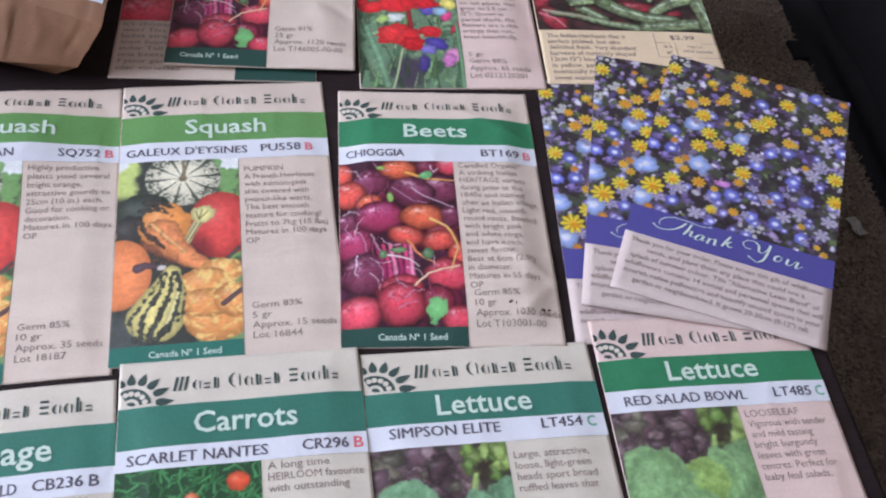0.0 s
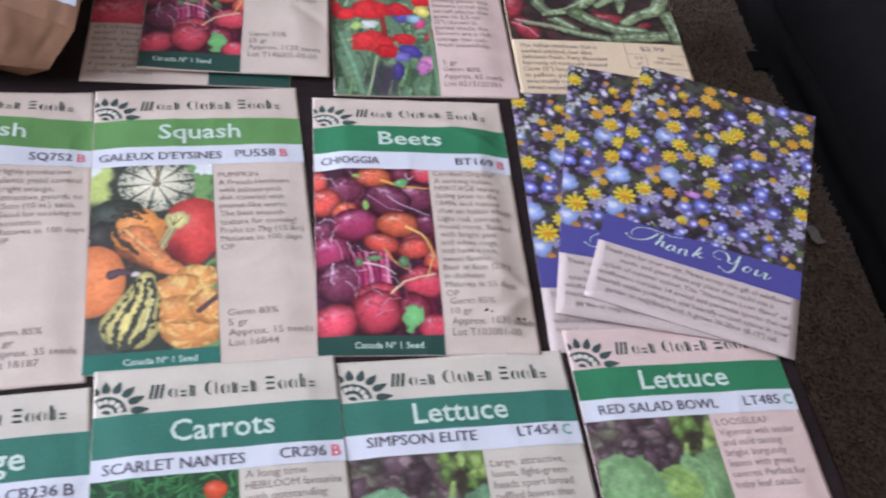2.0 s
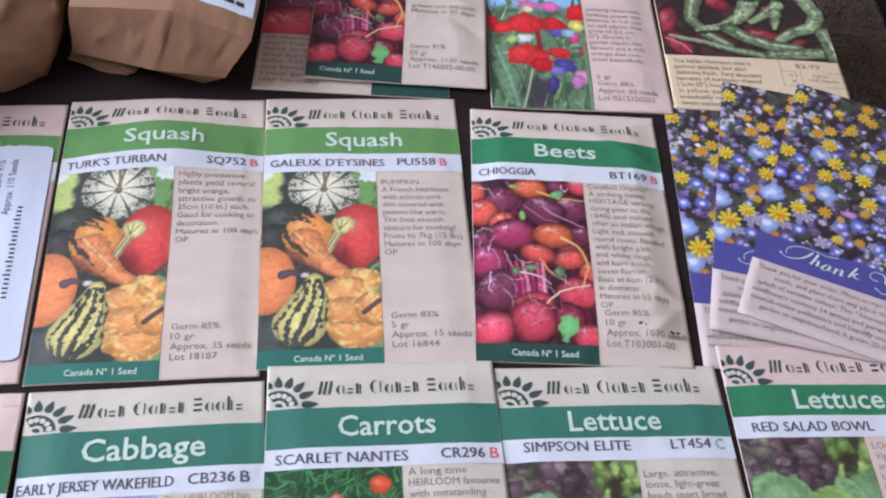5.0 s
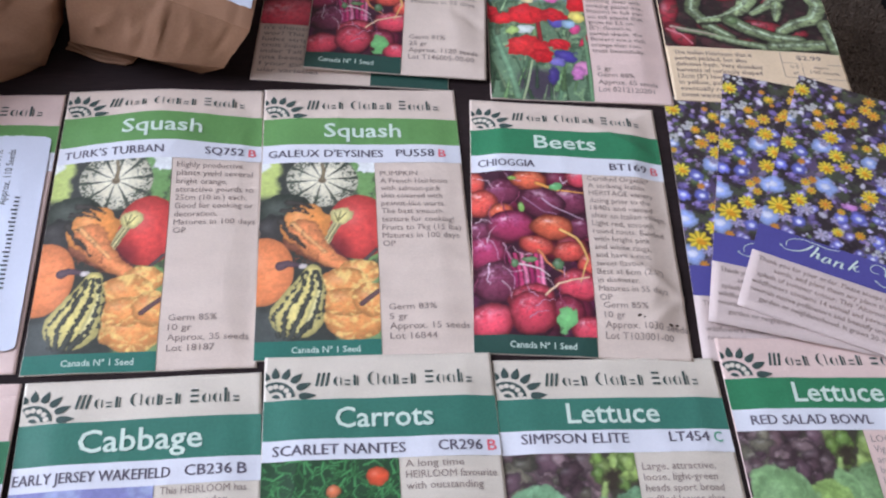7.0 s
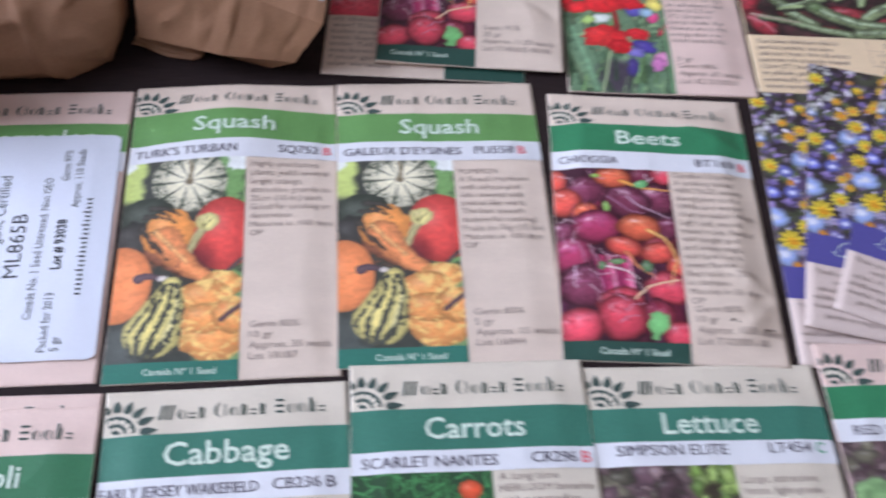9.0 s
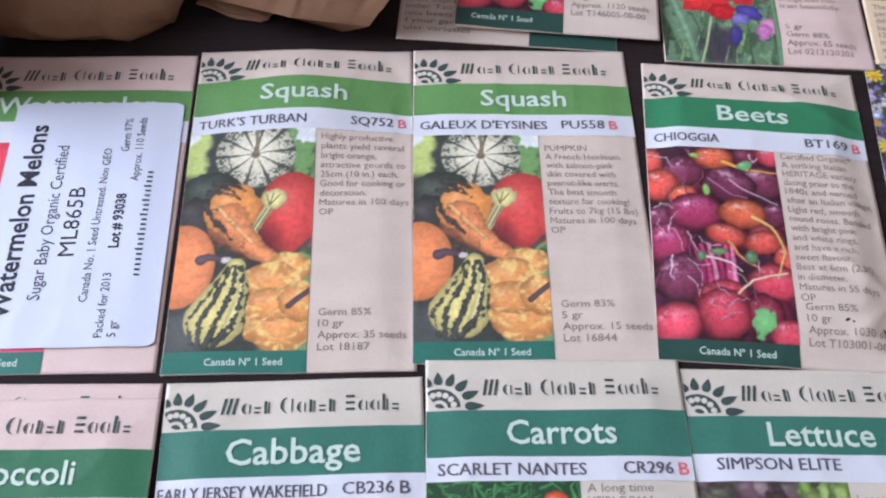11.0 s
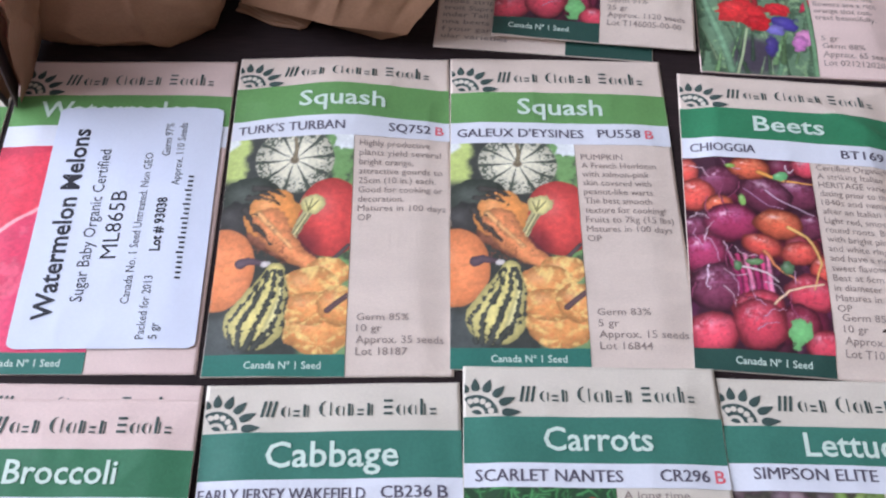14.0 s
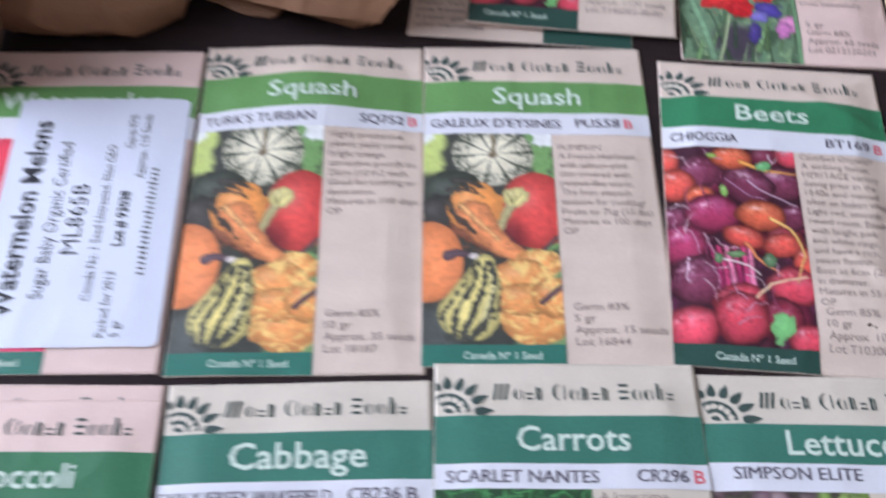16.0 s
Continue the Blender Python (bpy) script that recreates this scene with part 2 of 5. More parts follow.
def squash_picture(w, h, step):
    k = Canvas(w, h, step, (44, 46, 42))
    sx, sy = w / 45, h / 88
    X, Y = lambda v: v * sx, lambda v: v * sy
    n1 = k.n(6, 2)
    k.lay(smooth01((n1 - 0.3) * 4) * smooth01((k.x - X(33)) / 4), (96, 142, 76))
    k.lay(smooth01((X(8.5) - k.x + 7 * (n1 - 0.5)) / 3) * smooth01((Y(21) - k.y) / 5), (176, 194, 98))
    k.lay(smooth01((X(4) - k.x + 4 * (n1 - 0.5)) / 2) * smooth01((Y(6) - k.y - k.x * 0.8) / 2), (226, 230, 226))
    k.lay(smooth01((k.x - X(37) + 7 * (k.n(3, 5) - 0.5)) / 1.5) * smooth01((Y(6.5) - k.y + 6 * (k.n(3, 6) - 0.5)) / 1.2), (228, 232, 232))
    k.lay(smooth01((k.x - X(28)) / 4) * smooth01((k.y - Y(52)) / 6) * 0.85, (104, 136, 84))
    k.lay(smooth01((X(14) - k.x) / 5) * smooth01((k.y - Y(72)) / 5) * 0.8, (62, 66, 64))
    # pale ribbed pumpkin: ten lobes parted by dark furrows, speckled towards the rim
    m, a, b = k.blob(X(24), Y(10.0), X(14.2), Y(14), (240, 232, 200), round_=0.32, gloss=0.1, rough=0.06, whole=True)
    th, rr = np.arctan2(b + 0.02, a) + 0.10 * (k.n(4, 7) - 0.5), np.hypot(a, b)
    lobe = np.abs(np.sin(5 * th + 0.5))
    k.lay(m * smooth01((0.75 - lobe) * 1.6) * 0.35, (176, 170, 128))
    k.lay(m * smooth01((0.26 + 0.14 * rr - lobe + 0.25 * (k.n(1.0, 5) - 0.5)) * 6) * smooth01((rr - 0.08) * 8), (52, 58, 50))
    speck = smooth01((k.n(0.8, 9, 2) - 0.60 + 0.10 * rr) * 14) * smooth01((rr - 0.5) * 4)
    k.lay(m * speck * 0.9, (54, 62, 50))
    k.lay(smooth01((0.15 - rr) * 14) * m, (96, 80, 60))
    k.stroke([(X(24), Y(9.5)), (X(24.6), Y(5)), (X(24), Y(1))], 1.7, 1.3, (120, 104, 76))
    # red pumpkin
    m, a, b = k.blob(X(38), Y(34.5), X(12), Y(16.5), (228, 62, 58), round_=0.32, gloss=0.12, seed=4, whole=True)
    k.lay(m * smooth01((0.10 - np.abs(a - 0.35 - 0.3 * b * b)) * 6) * 0.25, (150, 30, 36))
    k.lay(smooth01((9 - np.hypot(k.x - X(29), (k.y - Y(47)) * 0.8)) / 7) * 0.75, (88, 28, 34))
    # pale stalk with a flared head
    k.stroke([(X(30), Y(32)), (X(27.5), Y(37)), (X(25), Y(44))], 3.8, 2.6, (208, 196, 132), wob=0.6)
    for dx in (-0.8, 0.7):
        k.stroke([(X(30 + dx), Y(33)), (X(25.6 + dx), Y(42))], 0.5, 0.5, (112, 108, 70))
    k.blob(X(31.4), Y(28.8), X(4.6), Y(4.2), (240, 226, 138), rot=-25, round_=0.32, gloss=0.1, rough=0.6, seed=3)
    for dx in (-2.2, 0.2, 2.4):
        k.stroke([(X(30), Y(31.5)), (X(31 + dx), Y(26.5 + 0.3 * abs(dx)))], 0.6, 0.35, (112, 104, 58))
    # turban gourd: dark green cap, orange shoulder, twisted neck
    k.blob(X(9.5), Y(27), X(11.5), Y(9.8), (48, 54, 46), rot=-18, round_=0.3, gloss=0.1, rough=0.6, seed=8)
    k.blob(X(5), Y(36), X(8), Y(9), (46, 44, 42), round_=0.3, gloss=0.08, rough=0.6, seed=18)
    k.stroke([(X(13), Y(42)), (X(19), Y(47)), (X(25), Y(51))], 8, 5, (120, 66, 48), soft=1.2, wob=2.6, seed=13, grain=0.9)
    k.blob(X(17.5), Y(33), X(9.4), Y(10.5), (252, 144, 68), rot=20, round_=0.25, gloss=0.12, rough=0.35, seed=6)
    k.stroke([(X(17), Y(37)), (X(21), Y(44)), (X(27), Y(50.5)), (X(34), Y(55))], 13, 5, (246, 134, 78), soft=0.8, wob=1.8, seed=3, grain=0.5)
    k.stroke([(X(13), Y(33)), (X(19), Y(40)), (X(25), Y(47))], 2.2, 1.4, (246, 172, 104), soft=1.8, wob=1.6, seed=23, grain=0.4)
    for x0, y0, x1, y1, wd in ((11, 22, 21, 25, 3.0), (9, 26, 18, 27.5, 2.4), (14, 24, 20, 29, 1.4), (8, 31, 12, 40, 2.6), (12, 38, 18, 46, 2.0), (9, 34.5, 12.5, 33.5, 1.3)):
        k.stroke([(X(x0), Y(y0)), (X((x0 + x1) / 2), Y((y0 + y1) / 2 - 1)), (X(x1), Y(y1))], wd, wd * 0.3, (54, 50, 46), soft=0.7, wob=2.4, seed=x0 + y0)
    k.lay(smooth01((k.n(1.2, 12) - 0.60) * 9) * smooth01((12 - np.hypot(k.x - X(20), (k.y - Y(45)) * 0.9)) / 5) * 0.6, (122, 62, 44))
    k.stroke([(X(33), Y(55)), (X(39), Y(52.5)), (X(44.5), Y(46))], 2.0, 1.4, (74, 62, 62))
    # smooth orange pumpkin with a dark stalk
    k.blob(X(1.5), Y(55.5), X(12), Y(16.5), (246, 124, 70), round_=0.25, gloss=0.08, seed=10)
    k.stroke([(X(8.5), Y(53.5)), (X(11), Y(52.6)), (X(16), Y(53.6))], 4.2, 2.0, (78, 60, 68), wob=0.6)
    k.blob(X(17), Y(54), 1.6, 1.3, (214, 200, 196), round_=0.2, rough=0.8)
    # warted orange squashes, yellow on their lobes
    for cx, cy, rx, ry, s in ((38, 57, 8, 6, 11), (32, 63, 10, 8, 13), (36, 79, 11.5, 9.5, 15), (33, 71, 10, 6.5, 17), (42, 70, 7, 8, 19)):
        m, a, b = k.blob(X(cx), Y(cy), X(rx), Y(ry), (244, 148, 76), round_=0.34, gloss=0.12, rough=0.3, seed=s, whole=True)
        lobe = np.sin(7 * np.arctan2(b - 0.6, a) + 5 * (k.n(5, s + 4) - 0.5))
        k.lay(m * smooth01(0.1 + lobe * 0.4 + 3.0 * (k.n(2.8, s + 1) - 0.48)) * 0.75, (255, 216, 118))
        k.lay(m * smooth01((k.n(1.2, s + 7) - 0.58) * 7) * 0.45, (232, 112, 58))
    k.stroke([(X(38.5), Y(72)), (X(41), Y(69.5)), (X(45), Y(66))], 2.2, 1.9, (84, 60, 62))
    # striped pear gourd, narrow neck up
    k.stroke([(X(20.5), Y(56.5)), (X(19), Y(65)), (X(15), Y(76.5))], 6.5, 20.5, (230, 210, 118), soft=0.5, wob=0.8, seed=4)
    k.stroke([(X(22.5), Y(58)), (X(23), Y(67)), (X(19.5), Y(80))], 1.2, 3.0, (244, 230, 150), soft=2.2, wob=0.8, seed=6)
    for off, wd in ((-8.2, 1.4), (-4.2, 2.4), (1.6, 2.8), (7.0, 2.2), (9.6, 0.8)):
        k.stroke([(X(20.2 + 0.25 * off), Y(56.5)), (X(18.8 + 0.68 * off), Y(66)), (X(14.6 + off), Y(77)), (X(12 + 0.45 * off), Y(86))], wd * 0.5, wd * 0.85, (56, 58, 52), wob=2.6, seed=off)
    k.c = 255 * (np.clip(k.c, 0, 255) / 255) ** 0.86
    return k


def beet_picture(w, h, step):
    k = Canvas(w, h, step, (46, 20, 32))
    k.lay(smooth01((k.n(5, 3) - 0.5) * 5) * 0.7, (84, 30, 62))
    s = w / 44
    tint = {1: (106, 38, 62), 2: (236, 74, 64), 3: (234, 62, 82), 4: (240, 92, 62), 5: (166, 42, 80), 6: (140, 34, 56)}
    sheen = {1: (190, 116, 160), 2: (250, 150, 130), 3: (246, 140, 160), 4: (252, 170, 120), 5: (216, 120, 180), 6: (200, 100, 130)}
    rs = np.random.RandomState(4)
    for n_ in range(34):
        kind = (1, 5, 6, 3, 1)[n_ % 5]
        r = (4 + 3 * rs.rand()) * s
        k.blob(rs.rand() * w, rs.rand() * h, r * 1.1, r, np.array(tint[kind]) * 0.66, rot=n_ * 23, round_=0.6, gloss=0.18, soft=1.0, rough=0.25, seed=n_ * 2.1)

    def bulb(n_, fx, fy, rx, ry, kind):
        m, a, b = k.blob(fx * w, fy * h, rx * s, ry * s, tint[kind], rot=13 * n_ % 40 - 20, round_=0.56, gloss=0.0, soft=0.7, rough=0.3, seed=n_ * 1.3, whole=True)
        # a broad broken sheen, a bright glint, scars and earth on the skin
        mottle = smooth01((k.n(1.5, n_ + 21.0) - 0.36) * 4)
        k.lay(m * np.exp(-(((a + 0.1) / 0.66) ** 2 + ((b + 0.40) / 0.40) ** 2)) * 0.46 * mottle, sheen[kind])
        k.lay(m * np.exp(-(((a + 0.22) / 0.26) ** 2 + ((b + 0.46) / 0.13) ** 2)) * 0.6 * mottle, (255, 226, 232))
        k.lay(m * smooth01((k.n(1.0, n_ + 40.0) - 0.58) * 6) * 0.30, np.array(tint[kind]) * 0.4)
        k.lay(m * smooth01((np.hypot(a, b) - 0.76) * 3.4) * 0.5, np.array(tint[kind]) * 0.25)

    upper = ((0.97, 0.03, 6, 5, 3), (0.27, 0.14, 8, 7, 1), (0.87, 0.19, 9, 7.5, 1), (0.61, 0.21, 9.6, 8.4, 1), (0.51, 0.06, 7.4, 5.2, 4), (0.02, 0.08, 4.4, 6, 2),
             (0.07, 0.21, 6.6, 7, 2), (0.05, 0.40, 5.6, 5.4, 1), (0.25, 0.28, 5, 4.4, 4), (0.93, 0.37, 5, 6, 1), (0.34, 0.37, 9.4, 7.8, 5), (0.69, 0.37, 8.4, 6.4, 4))
    lower = ((0.55, 0.49, 7, 4.6, 2), (0.83, 0.52, 7, 5, 2), (0.10, 0.53, 8, 8, 5), (0.97, 0.60, 4, 6, 2), (0.21, 0.71, 10, 9.4, 1), (0.88, 0.72, 8.6, 7, 3),
             (0.77, 0.87, 6.6, 7, 6), (0.14, 0.93, 9, 7.5, 3), (0.94, 0.96, 6.4, 5, 3))
    for n_, row in enumerate(upper + lower):
        bulb(n_, *row)
    for dx in (-5, -3, -1, 1.2, 3.4, 5):
        k.stroke([(0.48 * w + dx, h * 0.80), (0.48 * w + dx * 1.05 - 0.6, h * 0.66), (0.47 * w + dx * 1.3 - 1.5, h * 0.545)], 2.3, 1.5, ((206, 52, 104), (160, 34, 84), (226, 110, 150))[int(dx) % 3], soft=0.8, wob=1.0, seed=dx, grain=0.7)
    bulb(40, 0.48, 0.80, 8.6, 6.5, 3)
    bulb(41, 0.48, 0.88, 8.8, 9.2, 3)
    k.lay(smooth01((k.n(1.1, 71) - 0.56) * 6) * smooth01((9 - np.hypot(k.x - 0.48 * w, k.y - 0.87 * h)) / 3) * 0.4, (158, 36, 62))

    def root(pts, w0, w1, col):
        """A thin root: a smooth curve through the points, with small kinks."""
        p = np.array(pts) * (w, h)
        t = np.linspace(0, len(p) - 1, 9)
        q = np.stack([np.interp(t, np.arange(len(p)), p[:, i]) for i in (0, 1)], 1)
        q[1:-1] = (q[:-2] + 2 * q[1:-1] + q[2:]) / 4 + rs.randn(7, 2) * 0.25
        k.stroke([tuple(v) for v in q], w0, w1, col, soft=0.45)

    thick = ((((0.58, 0.08), (0.75, 0.12), (1.0, 0.13)), 1.9, 0.6, (244, 160, 70)), (((0.76, 0.385), (0.93, 0.45), (0.98, 0.58), (0.90, 0.70)), 1.5, 0.5, (246, 186, 100)),
                         (((0.56, 0.52), (0.64, 0.60), (0.78, 0.66)), 1.5, 0.5, (236, 130, 80)), (((0.34, 0.60), (0.54, 0.62), (0.64, 0.67)), 1.0, 0.5, (244, 222, 220)),
                         (((0.60, 0.78), (0.70, 0.71), (0.97, 0.67)), 1.0, 0.8, (248, 206, 160)), (((0.62, 0.18), (0.76, 0.25), (0.97, 0.31)), 0.7, 0.4, (212, 176, 200)))
    thin = ((((0.45, 0.18), (0.6, 0.26), (0.74, 0.28)), 0.5, 0.3, (190, 140, 180)), (((0.26, 0.48), (0.29, 0.54), (0.36, 0.60)), 0.6, 0.4, (206, 160, 180)),
                         (((0.03, 0.34), (0.10, 0.31), (0.17, 0.35)), 0.5, 0.3, (200, 176, 186)), (((0.14, 0.60), (0.12, 0.68), (0.14, 0.72)), 0.7, 0.3, (226, 190, 210)),
                         (((0.80, 0.03), (0.82, 0.08), (0.86, 0.05)), 0.6, 0.4, (226, 206, 216)), (((0.12, 0.44), (0.2, 0.5), (0.22, 0.58)), 0.5, 0.3, (196, 140, 170)))
    for p, a, b, col in thick + thin:
        root(p, a, b, col)
    for n_ in range(26):
        x, y, a = rs.rand(), rs.rand() * 0.95, rs.rand() * 6.3
        bend = np.array((0.10 * math.cos(a), 0.06 * math.sin(a)))
        root(((x, y), (x + bend[0], y + bend[1]), (x + 1.6 * bend[0] - bend[1], y + 1.8 * bend[1] + 0.4 * bend[0])), 0.45, 0.25, ((206, 150, 180), (150, 60, 96), (226, 190, 200), (84, 30, 50))[n_ % 4])
    k.blob(0.75 * w, 0.095 * h, 3.0, 1.9, (92, 172, 100), rot=-20, round_=0.2, rough=0.5)
    k.blob(0.43 * w, 0.245 * h, 1.2, 2.6, (130, 190, 84), round_=0.2, rough=0.5)
    k.blob(0.36 * w, 0.05 * h, 1.8, 1.0, (130, 180, 70), round_=0.2)
    k.blob(0.72 * w, 0.60 * h, 2.2, 2.8, (80, 116, 76), round_=0.4, rough=0.7)
    k.blob(0.48 * w, 0.575 * h, 3.0, 1.3, (92, 136, 80), round_=0.4, rough=0.7)
    k.blob(0.35 * w, 0.60 * h, 1.4, 2.2, (84, 130, 80), round_=0.4, rough=0.7)
    k.blob(0.76 * w, 0.905 * h, 3.7, 5.6, (108, 190, 106), rot=8, round_=0.15, gloss=0.05, rough=0.9, seed=7)
    k.c = 255 * (np.clip(k.c, 0, 255) / 255) ** 0.92
    return k


def lettuce_picture(w, h, step, shift=0.0):
    """Dark red leaves behind, broad crinkled green ones in front."""
    k = Canvas(w, h, step, (58, 54, 46))
    rs = np.random.RandomState(int(3 + shift))
    for n_ in range(60):
        x, y, r = rs.rand() * w * 0.72, rs.rand() * 17, 2.2 + 3.2 * rs.rand()
        col = ((116, 88, 94), (140, 114, 118), (84, 62, 68), (108, 102, 86), (98, 72, 82))[n_ % 5]
        k.blob(x, y, r * 1.3, r * 0.8, np.array(col) * (0.7 + 0.4 * rs.rand()), rot=rs.rand() * 180, round_=0.45, gloss=0.2, soft=1.3, rough=1.3, seed=n_ * 0.7)
    for n_ in range(16):
        x, y, r = w * (0.70 + 0.34 * rs.rand()), rs.rand() * 12, 2.0 + 2.6 * rs.rand()
        k.blob(x, y, r * 0.8, r * 1.2, np.array(((146, 174, 92), (118, 152, 70), (98, 130, 62))[n_ % 3]) * (0.75 + 0.4 * rs.rand()), rot=rs.rand() * 60 - 30, round_=0.4, gloss=0.15, soft=1.2, rough=0.9, seed=n_)
    k.blob(w * 0.80, 9.5, 3.0, 4.2, (52, 44, 36), rot=20, round_=0.1, gloss=0.0, soft=2.0, rough=1.0)

    def leaf(cx, cy, rx, ry, col, rot, seed):
        m, a, b = k.blob(cx, cy, rx, ry, col, rot=rot, round_=0.22, gloss=0.06, soft=0.9, rough=0.55, seed=seed, whole=True)
        th = np.arctan2(a, 1.5 - b) + 0.25 * (k.n(4, seed + 2) - 0.5)
        crinkle = k.n(2.6, seed + 4, 3)
        k.lay(m * smooth01((crinkle - 0.50) * 5) * 0.38, np.array(col) * 0.68)
        k.lay(m * smooth01((0.46 - crinkle) * 5) * 0.30, np.minimum(np.array(col) * 1.3 + 14, 255))
        k.lay(m * smooth01((0.16 - np.abs(np.sin(9 * th))) * 4) * 0.34, np.minimum(np.array(col) * 1.25 + 24, 255))
        k.lay(m * smooth01((np.hypot(a, b) - 0.80 + 0.2 * (k.n(1.8, seed) - 0.5)) * 6) * 0.25, np.minimum(np.array(col) * 1.2 + 30, 255))

    g = np.array((120, 162, 104)) if shift else np.array((112, 160, 116))
    for n_ in range(30):
        r = 6 + 4 * rs.rand()
        k.blob(rs.rand() * w, 30 + rs.rand() * (h - 30), r, r * 0.9, g * (0.6 + 0.4 * rs.rand()), rot=n_ * 31, round_=0.4, soft=1.2, rough=0.8, seed=n_)
    k.stroke([(w * 0.70, 27), (w * 0.71, 19), (w * 0.75, 11)], 3.6, 2.0, (158, 188, 106), soft=1.2, wob=1.6, grain=0.5)
    leaf(w * 0.93, 25, 8.5, 12, g * 0.86, 12, 5.0 + shift)
    leaf(w * 0.76, 27, 6.0, 11, g * 1.02, -8, 9.0 + shift)
    leaf(w * 0.58, 29, 8.5, 10, g * np.array((1.12, 1.06, 0.84)), 6, 13.0 + shift)
    leaf(w * 0.24, 28, 12.5, 15, g, -6, 2.0 + shift)
    leaf(w * 0.46, 38, 11, 9, g * 1.05, 10, 21.0 + shift)
    return k


def frond_picture(w, h, step, sky_blue=False):
    k = Canvas(w, h, step, (34, 62, 40))
    rs = np.random.RandomState(11)
    for n_ in range(260):
        x, y, a = rs.rand() * w, rs.rand() * h * 0.45, rs.rand() * 6.3
        g = 0.6 + 0.7 * rs.rand()
        k.stroke([(x, y), (x + 4 * math.cos(a), y + 4 * math.sin(a)), (x + 6.5 * math.cos(a + 0.5), y + 6.5 * math.sin(a + 0.5))], 0.9, 0.3, (58 * g, 118 * g, 66 * g), soft=0.3)
    k.blob(0.84 * w, 6.5, 3.6, 3.4, (234, 82, 50), round_=0.3, gloss=0.2, rough=0.3)
    k.blob(0.52 * w, 11.5, 2.4, 2.2, (214, 110, 70), round_=0.3, rough=0.4)
    for n_ in range(9):
        k.blob((n_ % 3 + 0.5) * w / 3, h * (0.45 + 0.2 * (n_ // 3)), 7, 9, (232, 110, 44), rot=30 * n_, round_=0.5)
    return k


def cabbage_picture(w, h, step):
    k = Canvas(w, h, step, (120, 122, 176))
    k.lay(smooth01((k.n(7, 4) - 0.45) * 4), (150, 160, 200))
    for n_ in range(26):
        k.blob((n_ * 13.7) % w, 12 + (n_ * 9.1) % (h - 12), 9, 7, (106 + n_ % 5 * 8, 150, 110), rot=n_ * 37, round_=0.45, rough=0.4, seed=n_)
    return k


def melon_picture(w, h, step):
    k = Canvas(w, h, step, (232, 58, 78))
    k.lay(smooth01((k.n(5, 4) - 0.5) * 4) * 0.3, (244, 92, 108))
    k.lay(smooth01((8 - k.y - 0.2 * k.x + 4 * (k.n(5, 6) - 0.5)) / 6) * 0.5, (150, 36, 58))
    edge = k.y - (46 - k.x * 1.3 + 0.02 * k.x**2) + 2 * (k.n(5, 2) - 0.5)
    k.lay(smooth01((edge + 1.0) / 1) * (1 - smooth01((edge - 0.8) / 1.5)), (250, 168, 172))
    k.lay(smooth01((edge - 1.0) / 1.2), (226, 60, 92))
    k.lay(smooth01((edge - 1.0) / 1.2) * smooth01((k.n(4, 8) - 0.5) * 5) * 0.35, (246, 120, 140))
    k.lay(smooth01((k.y - (h * 0.75 + 3 * np.sin(k.x * 0.2))) / 2), (236, 66, 104))
    return k


